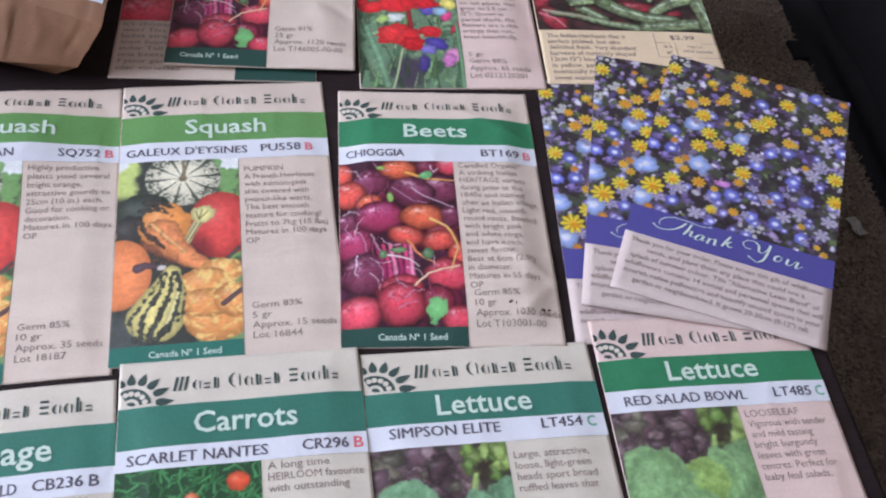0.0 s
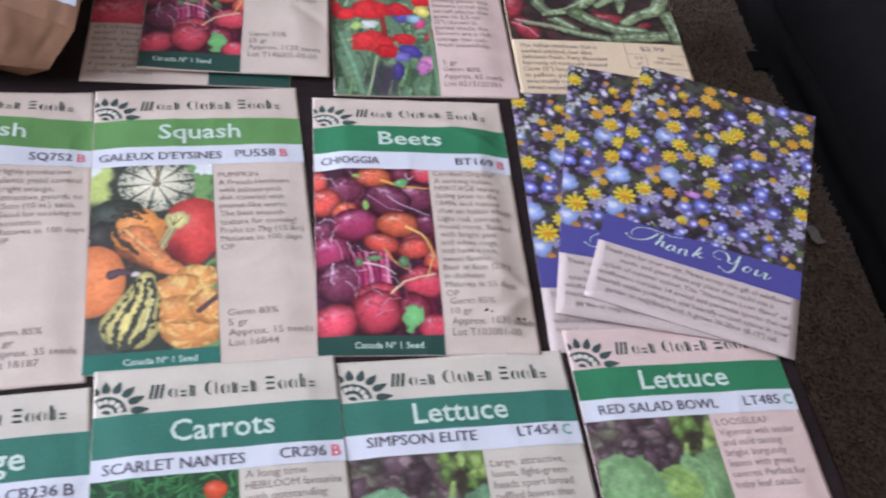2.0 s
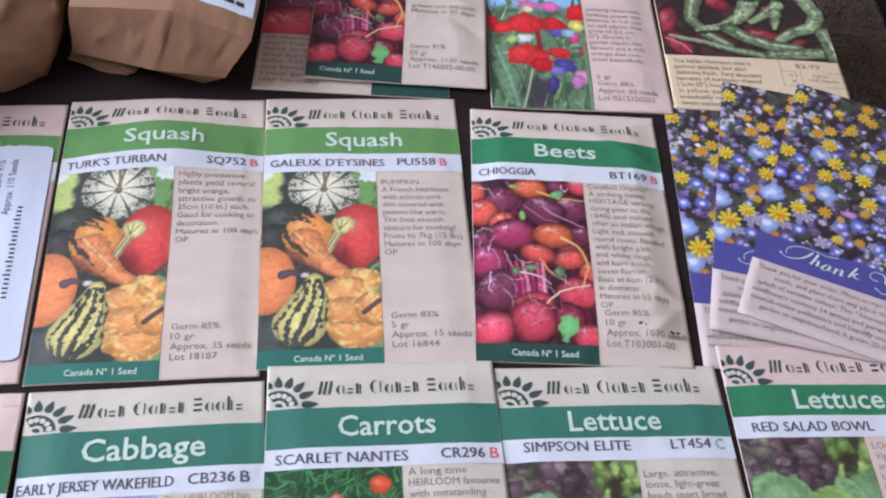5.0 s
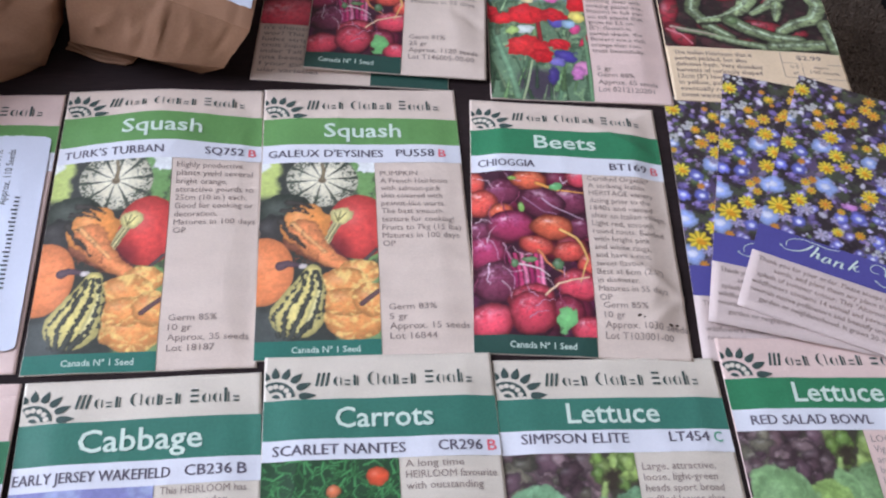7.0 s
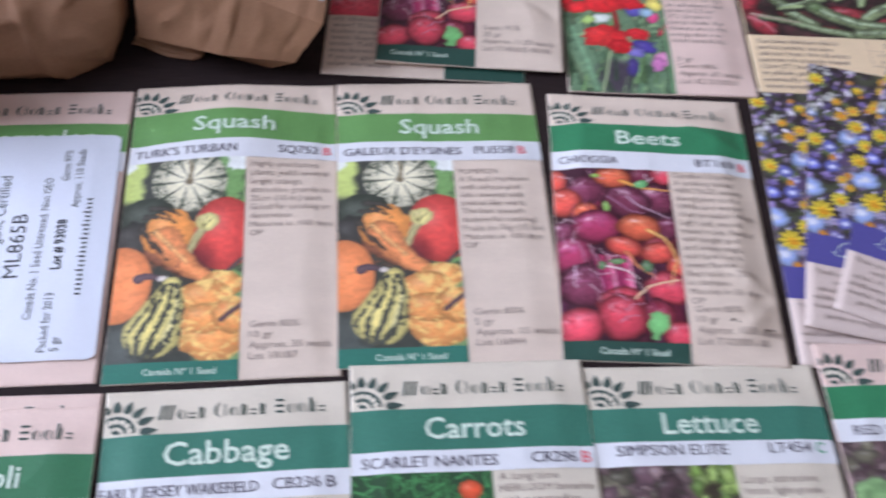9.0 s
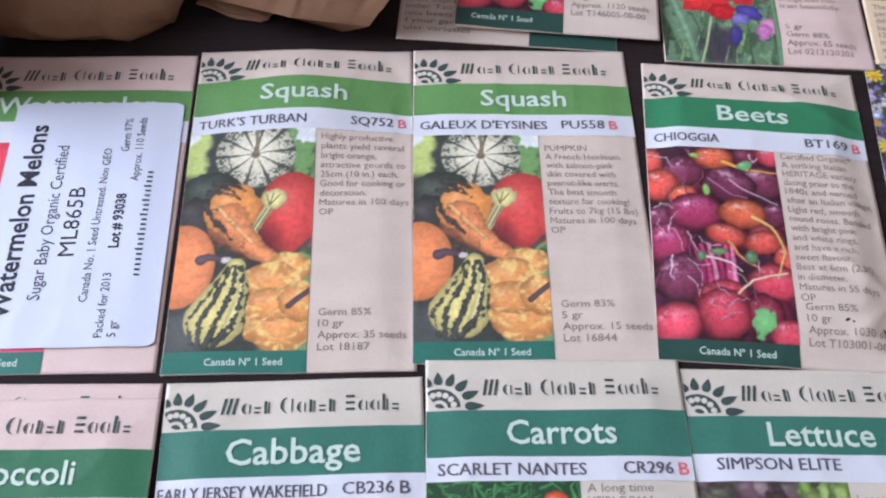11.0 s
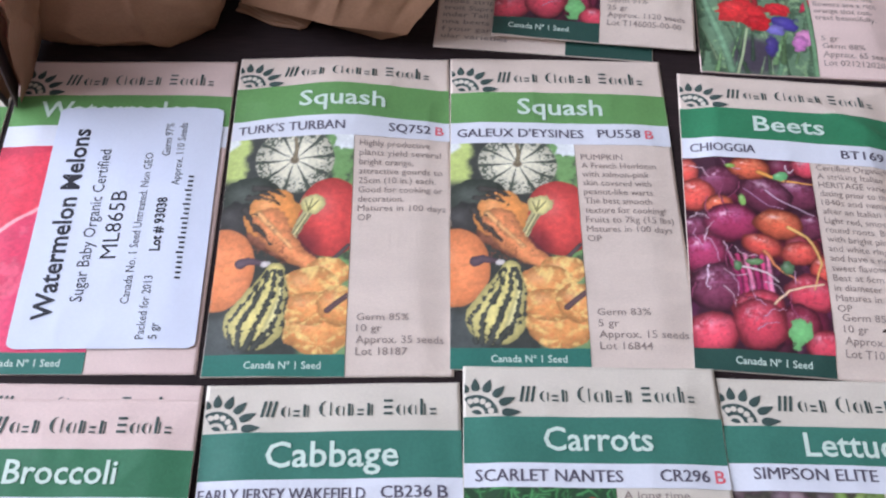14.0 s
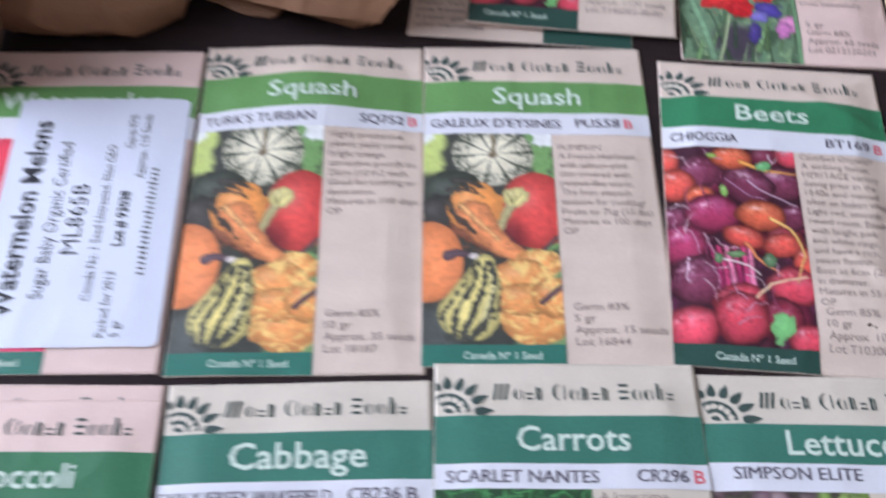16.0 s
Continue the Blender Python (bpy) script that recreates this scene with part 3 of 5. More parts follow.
def meadow_picture(w, h, step):
    """Sweet peas and red poppies against the sky."""
    k = Canvas(w, h, step, (92, 122, 92))
    rs = np.random.RandomState(5)
    top = smooth01((h * 0.30 - k.y + 6 * (k.n(8, 3) - 0.5)) / 8)
    k.lay(top, (140, 186, 228))
    k.lay(smooth01((k.n(6, 6) - 0.48) * 6) * (1 - top) * 0.85, (52, 74, 54))
    k.lay(smooth01((k.n(4, 16) - 0.58) * 6) * (1 - top) * 0.7, (150, 184, 128))
    k.lay(smooth01((10 - np.hypot((k.x - 0.46 * w) * 0.8, (k.y - h * 0.90) * 0.8)) / 5), (62, 54, 66))
    for n_ in range(56):
        x, y, g = rs.rand() * w, h * (0.2 + 0.9 * rs.rand()), 0.6 + 0.7 * rs.rand()
        lean = (rs.rand() - 0.5) * 12
        col = np.array(((96, 132, 82), (132, 158, 116), (58, 86, 58), (84, 118, 88))[n_ % 4]) * g
        k.stroke([(x, y), (x + lean * 0.5, y - 8), (x + lean, y - 16)], 2.2 * rs.rand() + 0.8, 0.4, col, soft=0.9, wob=0.8, seed=n_, grain=0.6)
    for fx, fy, rx, ry, col in ((0.26, 0.14, 4.5, 3.4, (236, 120, 196)), (0.36, 0.18, 4, 3, (226, 150, 206)), (0.66, 0.24, 4.6, 3.6, (236, 96, 176)), (0.44, 0.24, 5, 3.2, (226, 110, 180)),
                                (0.92, 0.78, 3.8, 4.6, (230, 140, 196)), (0.86, 0.82, 2.8, 4.0, (214, 120, 190)), (0.88, 0.49, 2.6, 3.6, (226, 70, 130)), (0.96, 0.58, 1.6, 4.2, (214, 40, 70)),
                                (0.70, 0.43, 4.0, 5.0, (88, 80, 176)), (0.76, 0.70, 5.2, 4.2, (70, 56, 150)), (0.66, 0.74, 4, 3, (120, 110, 196)), (0.62, 0.84, 2.6, 6, (66, 52, 130)), (0.82, 0.45, 3.4, 3.0, (150, 186, 214))):
        k.blob(fx * w, fy * h, rx, ry, col, rot=fx * 60 - 30, round_=0.28, gloss=0.1, soft=0.8, rough=0.8, seed=fx * 20)
    k.stroke([(0.42 * w, h * 0.74), (0.36 * w, h * 0.9), (0.31 * w, h)], 1.1, 1.3, (168, 188, 140))
    k.stroke([(0.08 * w, h * 0.56), (0.18 * w, h * 0.78), (0.26 * w, h * 0.98)], 2.8, 3.2, (112, 152, 116), grain=0.4)
    k.stroke([(0.97 * w, h * 0.55), (0.985 * w, h)], 1.6, 2.4, (104, 146, 104))
    k.stroke([(0.50 * w, h * 0.36), (0.52 * w, h * 0.58)], 1.8, 2.4, (150, 34, 40))
    for fx, fy, rx, ry, col in ((0.04, 0.36, 3.6, 6.5, (222, 34, 44)), (0.16, 0.41, 7, 4.4, (226, 36, 42)), (0.40, 0.38, 9.5, 6.6, (232, 40, 46)), (0.68, 0.375, 6.6, 4.6, (216, 32, 42)),
                                (0.93, 0.28, 5, 6.5, (224, 32, 40)), (0.40, 0.64, 9.2, 7.6, (228, 40, 46)), (0.33, 0.62, 6, 6.2, (236, 48, 50)), (0.52, 0.70, 5, 4.4, (206, 28, 36)), (0.71, 0.61, 5.6, 3.6, (222, 34, 44))):
        m, a, b = k.blob(fx * w, fy * h, rx, ry, col, rot=fx * 60 - 30, round_=0.22, gloss=0.06, rough=0.9, seed=fx * 20, whole=True)
        k.lay(m * smooth01((k.n(1.8, fx * 9 + 3) - 0.55) * 6) * 0.45, np.array(col) * 0.66)
    for fx, fy, rx, ry, col in ((0.92, 0.39, 4.0, 3.6, (246, 226, 110)), (0.42, 0.27, 3.0, 2.4, (246, 226, 170)), (0.36, 0.50, 4.4, 2.8, (222, 230, 226)), (0.24, 0.51, 3, 2.6, (170, 204, 110))):
        k.blob(fx * w, fy * h, rx, ry, col, rot=fx * 60 - 30, round_=0.25, gloss=0.08, rough=0.8, seed=fx * 20)
    return k


def pepper_picture(w, h, step):
    k = Canvas(w, h, step, (40, 28, 30))
    k.lay(smooth01((k.n(7, 3) - 0.5) * 5) * 0.8, (84, 46, 50))
    H = lambda *p: [(x, h - y) for x, y in p]
    for n_, (x, y, rx, ry, rot) in enumerate(((4, 24, 5, 12, 15), (8, 8, 6, 10, -30), (50, 17, 12, 4, 8), (62, 12, 10, 4, -12), (30, 40, 9, 5, 30), (56, 36, 6, 3, 0), (40, 4, 9, 3, 15), (24, 14, 8, 4, 20))):
        k.blob(x, h - y, rx, ry, (170, 44, 58), rot=rot, round_=0.6, gloss=0.28, seed=n_)
    for n_, (p, a, b) in enumerate(((H((22, 46), (18, 36), (16, 26), (22, 16), (32, 8)), 7, 4.5), (H((8, 12), (20, 10), (34, 5), (52, 1)), 2.4, 4), (H((76, 46), (81, 34), (76, 24), (66, 20), (58, 14), (57, 8)), 8, 3.4),
                                    (H((48, 42), (42, 30), (32, 22), (18, 18)), 9, 1.6), (H((34, 20), (42, 14), (54, 9), (66, 8)), 7, 6), (H((52, 3), (64, 4), (78, 6)), 5, 6), (H((62, 40), (54, 32), (46, 26)), 6, 2.5),
                                    (H((60, 34), (58, 26), (57, 22)), 5, 1.4), (H((8, 46), (28, 52), (48, 46)), 7, 5), (H((82, 20), (84, 10), (85, 2)), 8, 9))):
        k.stroke([(x + 0.5, y + 0.9) for x, y in p], a * 1.25 + 1.6, b * 1.25 + 1.4, (40, 34, 34), soft=1.6, wob=1.6, seed=n_)
        k.stroke(p, a * 1.12 + 0.4, b * 1.12 + 0.4, np.array((146, 166, 116)) * (0.78 + 0.11 * (n_ % 4)), soft=0.7, wob=1.7, seed=n_ + 3, grain=0.7)
        k.stroke([(x - 0.4, y - a * 0.16) for x, y in p], a * 0.36, b * 0.3, (178, 200, 164), soft=2.2, wob=2.0, seed=n_ + 5, grain=0.8)
    k.lay(smooth01((k.n(2.4, 33) - 0.50) * 5) * 0.5, (46, 48, 38))
    k.blob(35, h - 20, 3.2, 2.6, (104, 130, 84), rot=30, round_=0.4, rough=0.8)
    k.stroke(H((4, 14), (14, 11), (26, 9)), 1.4, 0.7, (190, 166, 150), soft=0.8, wob=0.8)
    k.stroke(H((2, 12), (9, 8), (13, 2)), 1.2, 1, (216, 120, 130))
    return k


def wildflower_picture(w, h, step):
    k = Canvas(w, h, step, (44, 36, 40))
    k.lay(smooth01((k.n(6, 3) - 0.48) * 6) * 0.8, (66, 72, 54))
    k.lay(smooth01((k.n(4, 8) - 0.54) * 7) * 0.6, (100, 78, 128))
    rs = np.random.RandomState(21)
    small = ((134, 112, 180), (104, 88, 150), (178, 168, 210), (84, 98, 62), (52, 42, 48), (156, 134, 176), (70, 80, 54), (210, 204, 222))
    for n_ in range(760):
        x, y, r = rs.rand() * w, rs.rand() ** 0.85 * h, 0.5 + 1.2 * rs.rand() ** 1.5
        k.blob(x, y, r * 1.4, r, np.array(small[n_ % 8]) * (0.7 + 0.5 * rs.rand()), rot=n_ * 31, round_=0.25, gloss=0.1, soft=0.6, rough=1.2, seed=n_)

    def bluebell(x, y, r, col):
        k.blob(x, y, r * 1.1, r, np.array(col) * (0.88 + 0.2 * rs.rand()), rot=x * 9, round_=0.3, gloss=0.05, soft=0.8, rough=0.8, seed=x + y)
        k.blob(x + 0.2, y, r * 0.42, r * 0.38, (222, 226, 248), soft=1.0, round_=0.1, gloss=0.0, rough=0.6, seed=y)

    for n_ in range(44):
        bluebell(rs.rand() * w, h * (0.25 + 0.75 * rs.rand()), 1.3 + 1.1 * rs.rand(), ((116, 116, 206), (138, 126, 208), (104, 96, 184))[n_ % 3])
    for x, y in ((9, 48), (2, 59), (10, 59), (44, 17), (58, 43), (51, 46), (38, 76), (62, 59), (15, 88), (47, 85), (57, 85), (67, 4), (81, 34), (68, 89), (46, 55), (56, 70), (68, 68), (31, 79)):
        bluebell(x, y, 3.0, (110, 114, 216))
    for x, y, r in ((17, 41, 4.2), (22, 64, 4.6), (38, 42, 3.2), (1, 72, 4.6), (2, 90, 5.2), (1, 30, 2.6)):
        bluebell(x, y, r, (150, 172, 232))
    for n_, (x, y) in enumerate(((45, 51), (70, 52), (25, 91), (76, 84), (53, 74), (17, 80), (74, 34), (66, 76), (68, 17), (72, 46), (78, 76), (60, 80))):
        k.daisy(x, y, 3.4, (186, 178, 212), 6, (160, 146, 170), n_)
    for n_ in range(14):
        x, y = rs.rand() * w, h * (0.35 + 0.6 * rs.rand())
        k.daisy(x, y, 1.6 + rs.rand(), (170, 160, 204), 5, None, n_)
    for cx, cy in ((8, 19), (2, 27), (5, 3), (49, 91)):
        for n_ in range(9):
            k.daisy(cx + 2.6 * rs.randn(), cy + 1.5 * rs.randn(), 0.9 + 0.5 * rs.rand(), (216, 216, 216), 5, None, n_)
    for n_ in range(22):
        k.daisy(rs.rand() * w, rs.rand() * h, 1.3 + rs.rand(), ((244, 190, 60), (232, 150, 60))[n_ % 2], 7, (206, 116, 40), n_)
    k.blob(34, 71, 3.2, 2.0, (206, 130, 206), round_=0.2, rough=1.0)
    for n_, (x, y) in enumerate(((33, 4), (32, 10), (36, 12), (28, 21), (14, 29), (19, 25), (43, 30), (29, 49), (24, 74), (58, 37), (73, 23), (79, 20), (40, 85), (36, 34), (12, 21), (43, 1), (40, 68), (14, 65))):
        k.daisy(x, y, 3.2 if n_ < 12 else 2.4, ((246, 178, 56), (252, 202, 66))[n_ % 2], 8, (222, 126, 40), n_ * 0.7)
    for n_, (x, y) in enumerate(((3, 9), (21, 12), (24, 44), (21, 53), (37, 49), (6, 83), (3, 45), (48, 27), (45, 31), (41, 62), (13, 76), (76, 12), (79, 51), (80, 64), (65, 26), (20, 34), (31, 87), (55, 13))):
        r = 5.2 if n_ == 5 else 2.5 if n_ in (1, 16, 14) else 3.9
        k.daisy(x, y, r, ((255, 230, 74), (252, 216, 62))[n_ % 2], 9, (240, 176, 44), n_ * 0.9)
        k.blob(x + 0.8, y + 1.0, r * 0.4, r * 0.25, (214, 140, 30), round_=0.1, gloss=0.0, soft=0.8)
    return k


# ---- printed paper: one surface per packet, every printed layer follows it ----


class Sheet:
    """A flat packet or card, w x h mm, origin at its lower left corner. bumps: (u, v, reach, height); folds: (u0, v0, u1, v1, width, height)."""

    def __init__(self, w, h, base, puff=1.2, rim=0.34, seed=0.0, bumps=(), folds=(), wrinkle=0.45):
        self.w, self.h, self.base, self.puff, self.rim = w, h, base, puff, rim
        self.seed, self.bumps, self.folds, self.wrinkle = seed, bumps, folds, wrinkle

    def z(self, u, v):
        u, v = np.asarray(u, float), np.asarray(v, float)
        eu, ev = np.clip(np.minimum(u, self.w - u) / 14, 0, 1), np.clip(np.minimum(v, self.h - v) / 16, 0, 1)
        out = self.rim + self.puff * smooth01(eu) * smooth01(ev)
        out = out + self.wrinkle * 2 * (fbm(u / 26 + self.seed, v / 26 + self.seed, 3) - 0.5)
        out = out + self.wrinkle * 0.55 * (1 - np.abs(2 * vnoise(u / 15 + self.seed * 2, v / 19 + self.seed) - 1)) ** 3
        for a, b, reach, height in self.bumps:
            out = out + height * np.exp(-((u - a) ** 2 + (v - b) ** 2) / reach**2)
        for u0, v0, u1, v1, width, height in self.folds:
            du, dv = u1 - u0, v1 - v0
            s = np.clip(((u - u0) * du + (v - v0) * dv) / (du * du + dv * dv), 0, 1)
            d = np.sqrt((u - u0 - s * du) ** 2 + (v - v0 - s * dv) ** 2 + 1.0) - 1.0
            out = out + height * np.exp(-d / width) * np.sin(np.pi * np.clip(s, 0.04, 0.96))
        return np.maximum(out, 0.25)

    def lift(self, uv, eps):
        uv = np.asarray(uv, float)
        return np.c_[uv[:, 0], uv[:, 1], self.base + self.z(uv[:, 0], uv[:, 1]) + eps] * 0.001

    def body(self, name, mat, parent, label="", step=1.4):
        nu, nv = int(self.w / step) + 2, int(self.h / step) + 2
        gu, gv = np.meshgrid(np.linspace(0, self.w, nu), np.linspace(0, self.h, nv))
        sway = 0.2 * (fbm(gu / 30 + self.seed * 3, gv / 30, 2) - 0.5)
        top = self.lift(np.c_[gu.ravel(), gv.ravel()], 0)
        top[:, :2] += 0.001 * sway.ravel()[:, None]
        low = top.copy()
        low[:, 2] = self.base * 0.001 + 0.6 * np.maximum(top[:, 2] - self.base * 0.001 - 0.0022, 0)
        faces = grid_faces(nu, nv)
        n = nu * nv
        faces += [[a + n for a in reversed(f)] for f in grid_faces(nu, nv)]
        rim = list(range(nu)) + [k * nu + nu - 1 for k in range(1, nv)] + list(range(n - 2, n - nu - 1, -1)) + [k * nu for k in range(nv - 2, 0, -1)]
        for a, b in zip(rim, rim[1:] + rim[:1]):
            faces.append([b, a, a + n, b + n])
        return mesh_object(name, np.r_[top, low], faces, mat, parent, label)

    def patch(self, name, u0, v0, u1, v1, mat, parent, eps=0.17, step=1.0, label="", canvas=None, round_=0.0):
        if canvas is not None:
            nu, nv = canvas.nu, canvas.nv
        else:
            nu, nv = int((u1 - u0) / step) + 2, int((v1 - v0) / step) + 2
        gu, gv = np.meshgrid(np.linspace(u0, u1, nu), np.linspace(v1, v0, nv))
        if round_:
            # rounded corners: rows near the ends are drawn in along a quarter circle
            d = np.minimum(gv - v0, v1 - gv)
            inset = round_ - np.sqrt(np.maximum(round_**2 - np.maximum(round_ - d, 0) ** 2, 0))
            mid = (u0 + u1) / 2
            gu = mid + (gu - mid) * (1 - inset / ((u1 - u0) / 2))
        verts = self.lift(np.c_[gu.ravel(), gv.ravel()], eps)
        faces = [f[::-1] for f in grid_faces(nu, nv)]
        ob = mesh_object(name, verts, faces, mat, parent, label)
        if canvas is not None:
            col = np.ones((nu * nv, 4), np.float32)
            col[:, :3] = lin(255 * (np.clip(canvas.c * (0.9 + 0.2 * canvas.n(1.3, 50.0, 5))[..., None], 4, 250) / 255) ** 0.86).reshape(-1, 3)
            ob.data.attributes.new("ink", "FLOAT_COLOR", "POINT").data.foreach_set("color", col.ravel())
        return ob

    def flat(self, name, polys, mat, parent, eps=0.24, label=""):
        """Printed shapes, each a list of (u, v) points."""
        verts, faces = [], []
        for p in polys:
            faces.append(list(range(len(verts), len(verts) + len(p))))
            verts += list(p)
        return tagged(mesh_object(name, self.lift(verts, eps), faces, mat, parent, label, smooth=False), kind="stuff")

    def text(self, name, lines, mat, parent, eps=0.15, label=""):
        """Lines of (words, u, v of the base line, cap height, width or 0, bold, turn in degrees, slant)."""
        verts, faces = [], []
        for words, u, v, cap, width, bold, turn, slant in lines:
            strike, bold = (bold, 0.0) if bold >= 0.05 else (0.0, bold)
            pts, fs = glyphs(words, bold, slant)
            pts = pts * (cap / 0.69)
            if width:
                pts[:, 0] *= width / max(pts[:, 0].max(), 1e-6)
            a = radians(turn)
            pts = pts @ np.array([[math.cos(a), math.sin(a)], [-math.sin(a), math.cos(a)]]) + (u, v)
            for k in range(2 if strike else 1):
                faces += [[i + len(verts) for i in f] for f in fs]
                verts += np.c_[pts + (k * strike * cap, 0), np.full(len(pts), k * 0.02)].tolist()
        points = np.array(verts)
        return tagged(mesh_object(name, self.lift(points[:, :2], eps + points[:, 2]), faces, mat, parent, label, smooth=False), kind="stuff")


GLYPHS = {}


def glyphs(words, bold, slant=0.0):
    """Outline letters of the built-in font as a flat mesh, left edge at 0, base line at 0, size 1."""
    if (words, bold, slant) not in GLYPHS:
        cu = bpy.data.curves.new("writing", "FONT")
        cu.body, cu.size, cu.offset, cu.shear, cu.resolution_u = words, 1.0, bold, slant, 2
        ob = bpy.data.objects.new("writing", cu)
        scene.collection.objects.link(ob)
        bpy.context.view_layer.update()
        me = bpy.data.meshes.new_from_object(ob.evaluated_get(bpy.context.evaluated_depsgraph_get()))
        co = np.zeros(len(me.vertices) * 3)
        me.vertices.foreach_get("co", co)
        co = co.reshape(-1, 3)[:, :2]
        fs = [list(p.vertices) for p in me.polygons]
        co[:, 0] -= co[:, 0].min() if len(co) else 0
        GLYPHS[words, bold, slant] = (co, fs)
        bpy.data.objects.remove(ob)
        bpy.data.curves.remove(cu)
        bpy.data.meshes.remove(me)
    pts, fs = GLYPHS[words, bold, slant]
    return pts.copy(), fs


def bar(u, v, w, h, lean=0.0):
    return [(u, v), (u + w, v), (u + w + lean, v + h), (u + lean, v + h)]


def crescent(cx, cy, rx, ry, a0, a1, thick, n=12):
    """A curved mark, thick at its middle: part of an ellipse in degrees."""
    ang = [radians(a0 + (a1 - a0) * k / n) for k in range(n + 1)]
    outer = [(cx + rx * math.cos(a), cy + ry * math.sin(a)) for a in ang]
    inner = [(cx + (rx - thick * math.sin(math.pi * k / n)) * math.cos(a), cy + (ry - 0.35 * thick) * math.sin(a)) for k, a in enumerate(ang)]
    return outer + inner[::-1]


def word_marks(u, v, size, total, plan):
    """A maker's name as plain marks of its weight: slanted and upright bars, arcs and pairs of dashes, not letters."""
    polys, x, t = [], 0.0, 0.2
    for word in plan:
        for ch in word:
            if ch == "/":
                polys += [bar(x + 0.4 * k, 0, t, 1.4, 0.24) for k in range(3)]
                x += 1.5
            elif ch in "(<":
                r = 0.68 if ch == "<" else 0.46
                polys += [crescent(x + r * 0.9, r, r * 0.9, r * 1.05, 100, 260, t * 1.1), bar(x + r * 1.2, 0.1 * r, 0.09, 1.7 * r)]
                x += r * 1.6 + 0.12
            elif ch in "=%":
                r = 1.4 if ch == "%" else 1.0
                polys += [bar(x + 0.04, (0.05 + 0.40 * k) * r, 0.46 * r, 0.15 * r, 0.03) for k in range(3 if ch == "%" else 2)]
                x += 0.60 * r + 0.12
            else:
                polys += [bar(x + 0.06, 0, t, 1.45 if ch == "l" else 1.1), bar(x + 0.36, 0, t * 0.5, 1.0)]
                x += 0.72
        x += 0.5
    k = total / (x - 0.5)
    return [[(u + a * k, v + b * size) for a, b in p] for p in polys]


def emblem(sheet, parent, u, v, s, mat="dark_ink"):
    """The maker's mark as a plain half sun: a dark half disc with pale seeds, and petals."""
    ring = lambda r0, r1, a0, a1, n=14: [(u + r1 * math.cos(a0 + (a1 - a0) * k / n), v + r1 * math.sin(a0 + (a1 - a0) * k / n)) for k in range(n + 1)] + [
        (u + r0 * math.cos(a1 + (a0 - a1) * k / n), v + r0 * math.sin(a1 + (a0 - a1) * k / n)) for k in range(n + 1)]
    cut = lambda p: [(max(a, 0.5), b) for a, b in p]
    petals = [cut(ring(2.9 * s, 7.0 * s, radians(2), radians(130))), cut(ring(0.05, 1.7 * s, radians(2), radians(150), 8))]
    for deg, r1 in ((3, 14.8), (25, 14.4), (47, 14.0), (69, 13.6), (91, 13.2), (112, 12.6)):
        a, r0 = radians(deg), 8.5 * s
        side = 1.55 * s
        p = []
        for k in range(9):
            f = k / 8
            p.append((r0 + (r1 * s - r0) * f, side * math.sin(math.pi * min(f**0.8 * 0.86 + 0.14, 1.0)) ** 0.9 * (1 - 0.25 * f)))
        p += [(x, -y) for x, y in reversed(p[:-1])]
        if deg == 2:
            p = [(x, max(y, -0.4)) for x, y in p]
        petals.append(cut([(u + x * math.cos(a) - y * math.sin(a), v + x * math.sin(a) + y * math.cos(a)) for x, y in p]))
    sun = sheet.flat("emblem", petals, mat, parent, 0.2, "dark half-sun emblem")
    seeds = []
    for deg in (12, 38, 64, 90, 113):
        a = radians(deg)
        cx, cy = u + 4.95 * s * math.cos(a), v + 4.95 * s * math.sin(a)
        seeds.append(cut([(cx + 1.05 * s * math.cos(t * math.pi / 5), cy + 1.05 * s * math.sin(t * math.pi / 5)) for t in range(10)]))
    sheet.flat("emblem_centre", seeds, "kraft_light", sun, 0.3)


def thing(name, x, y, rot, label, category, group=""):
    """An empty at a thing's base, placed in millimetres on the table."""
    ob = new(name)
    ob.empty_display_size = 0.02
    ob.matrix_world = pose(x * 0.001, y * 0.001, BOARD, 0, 0, rot)
    return tagged(ob, label, category, group)


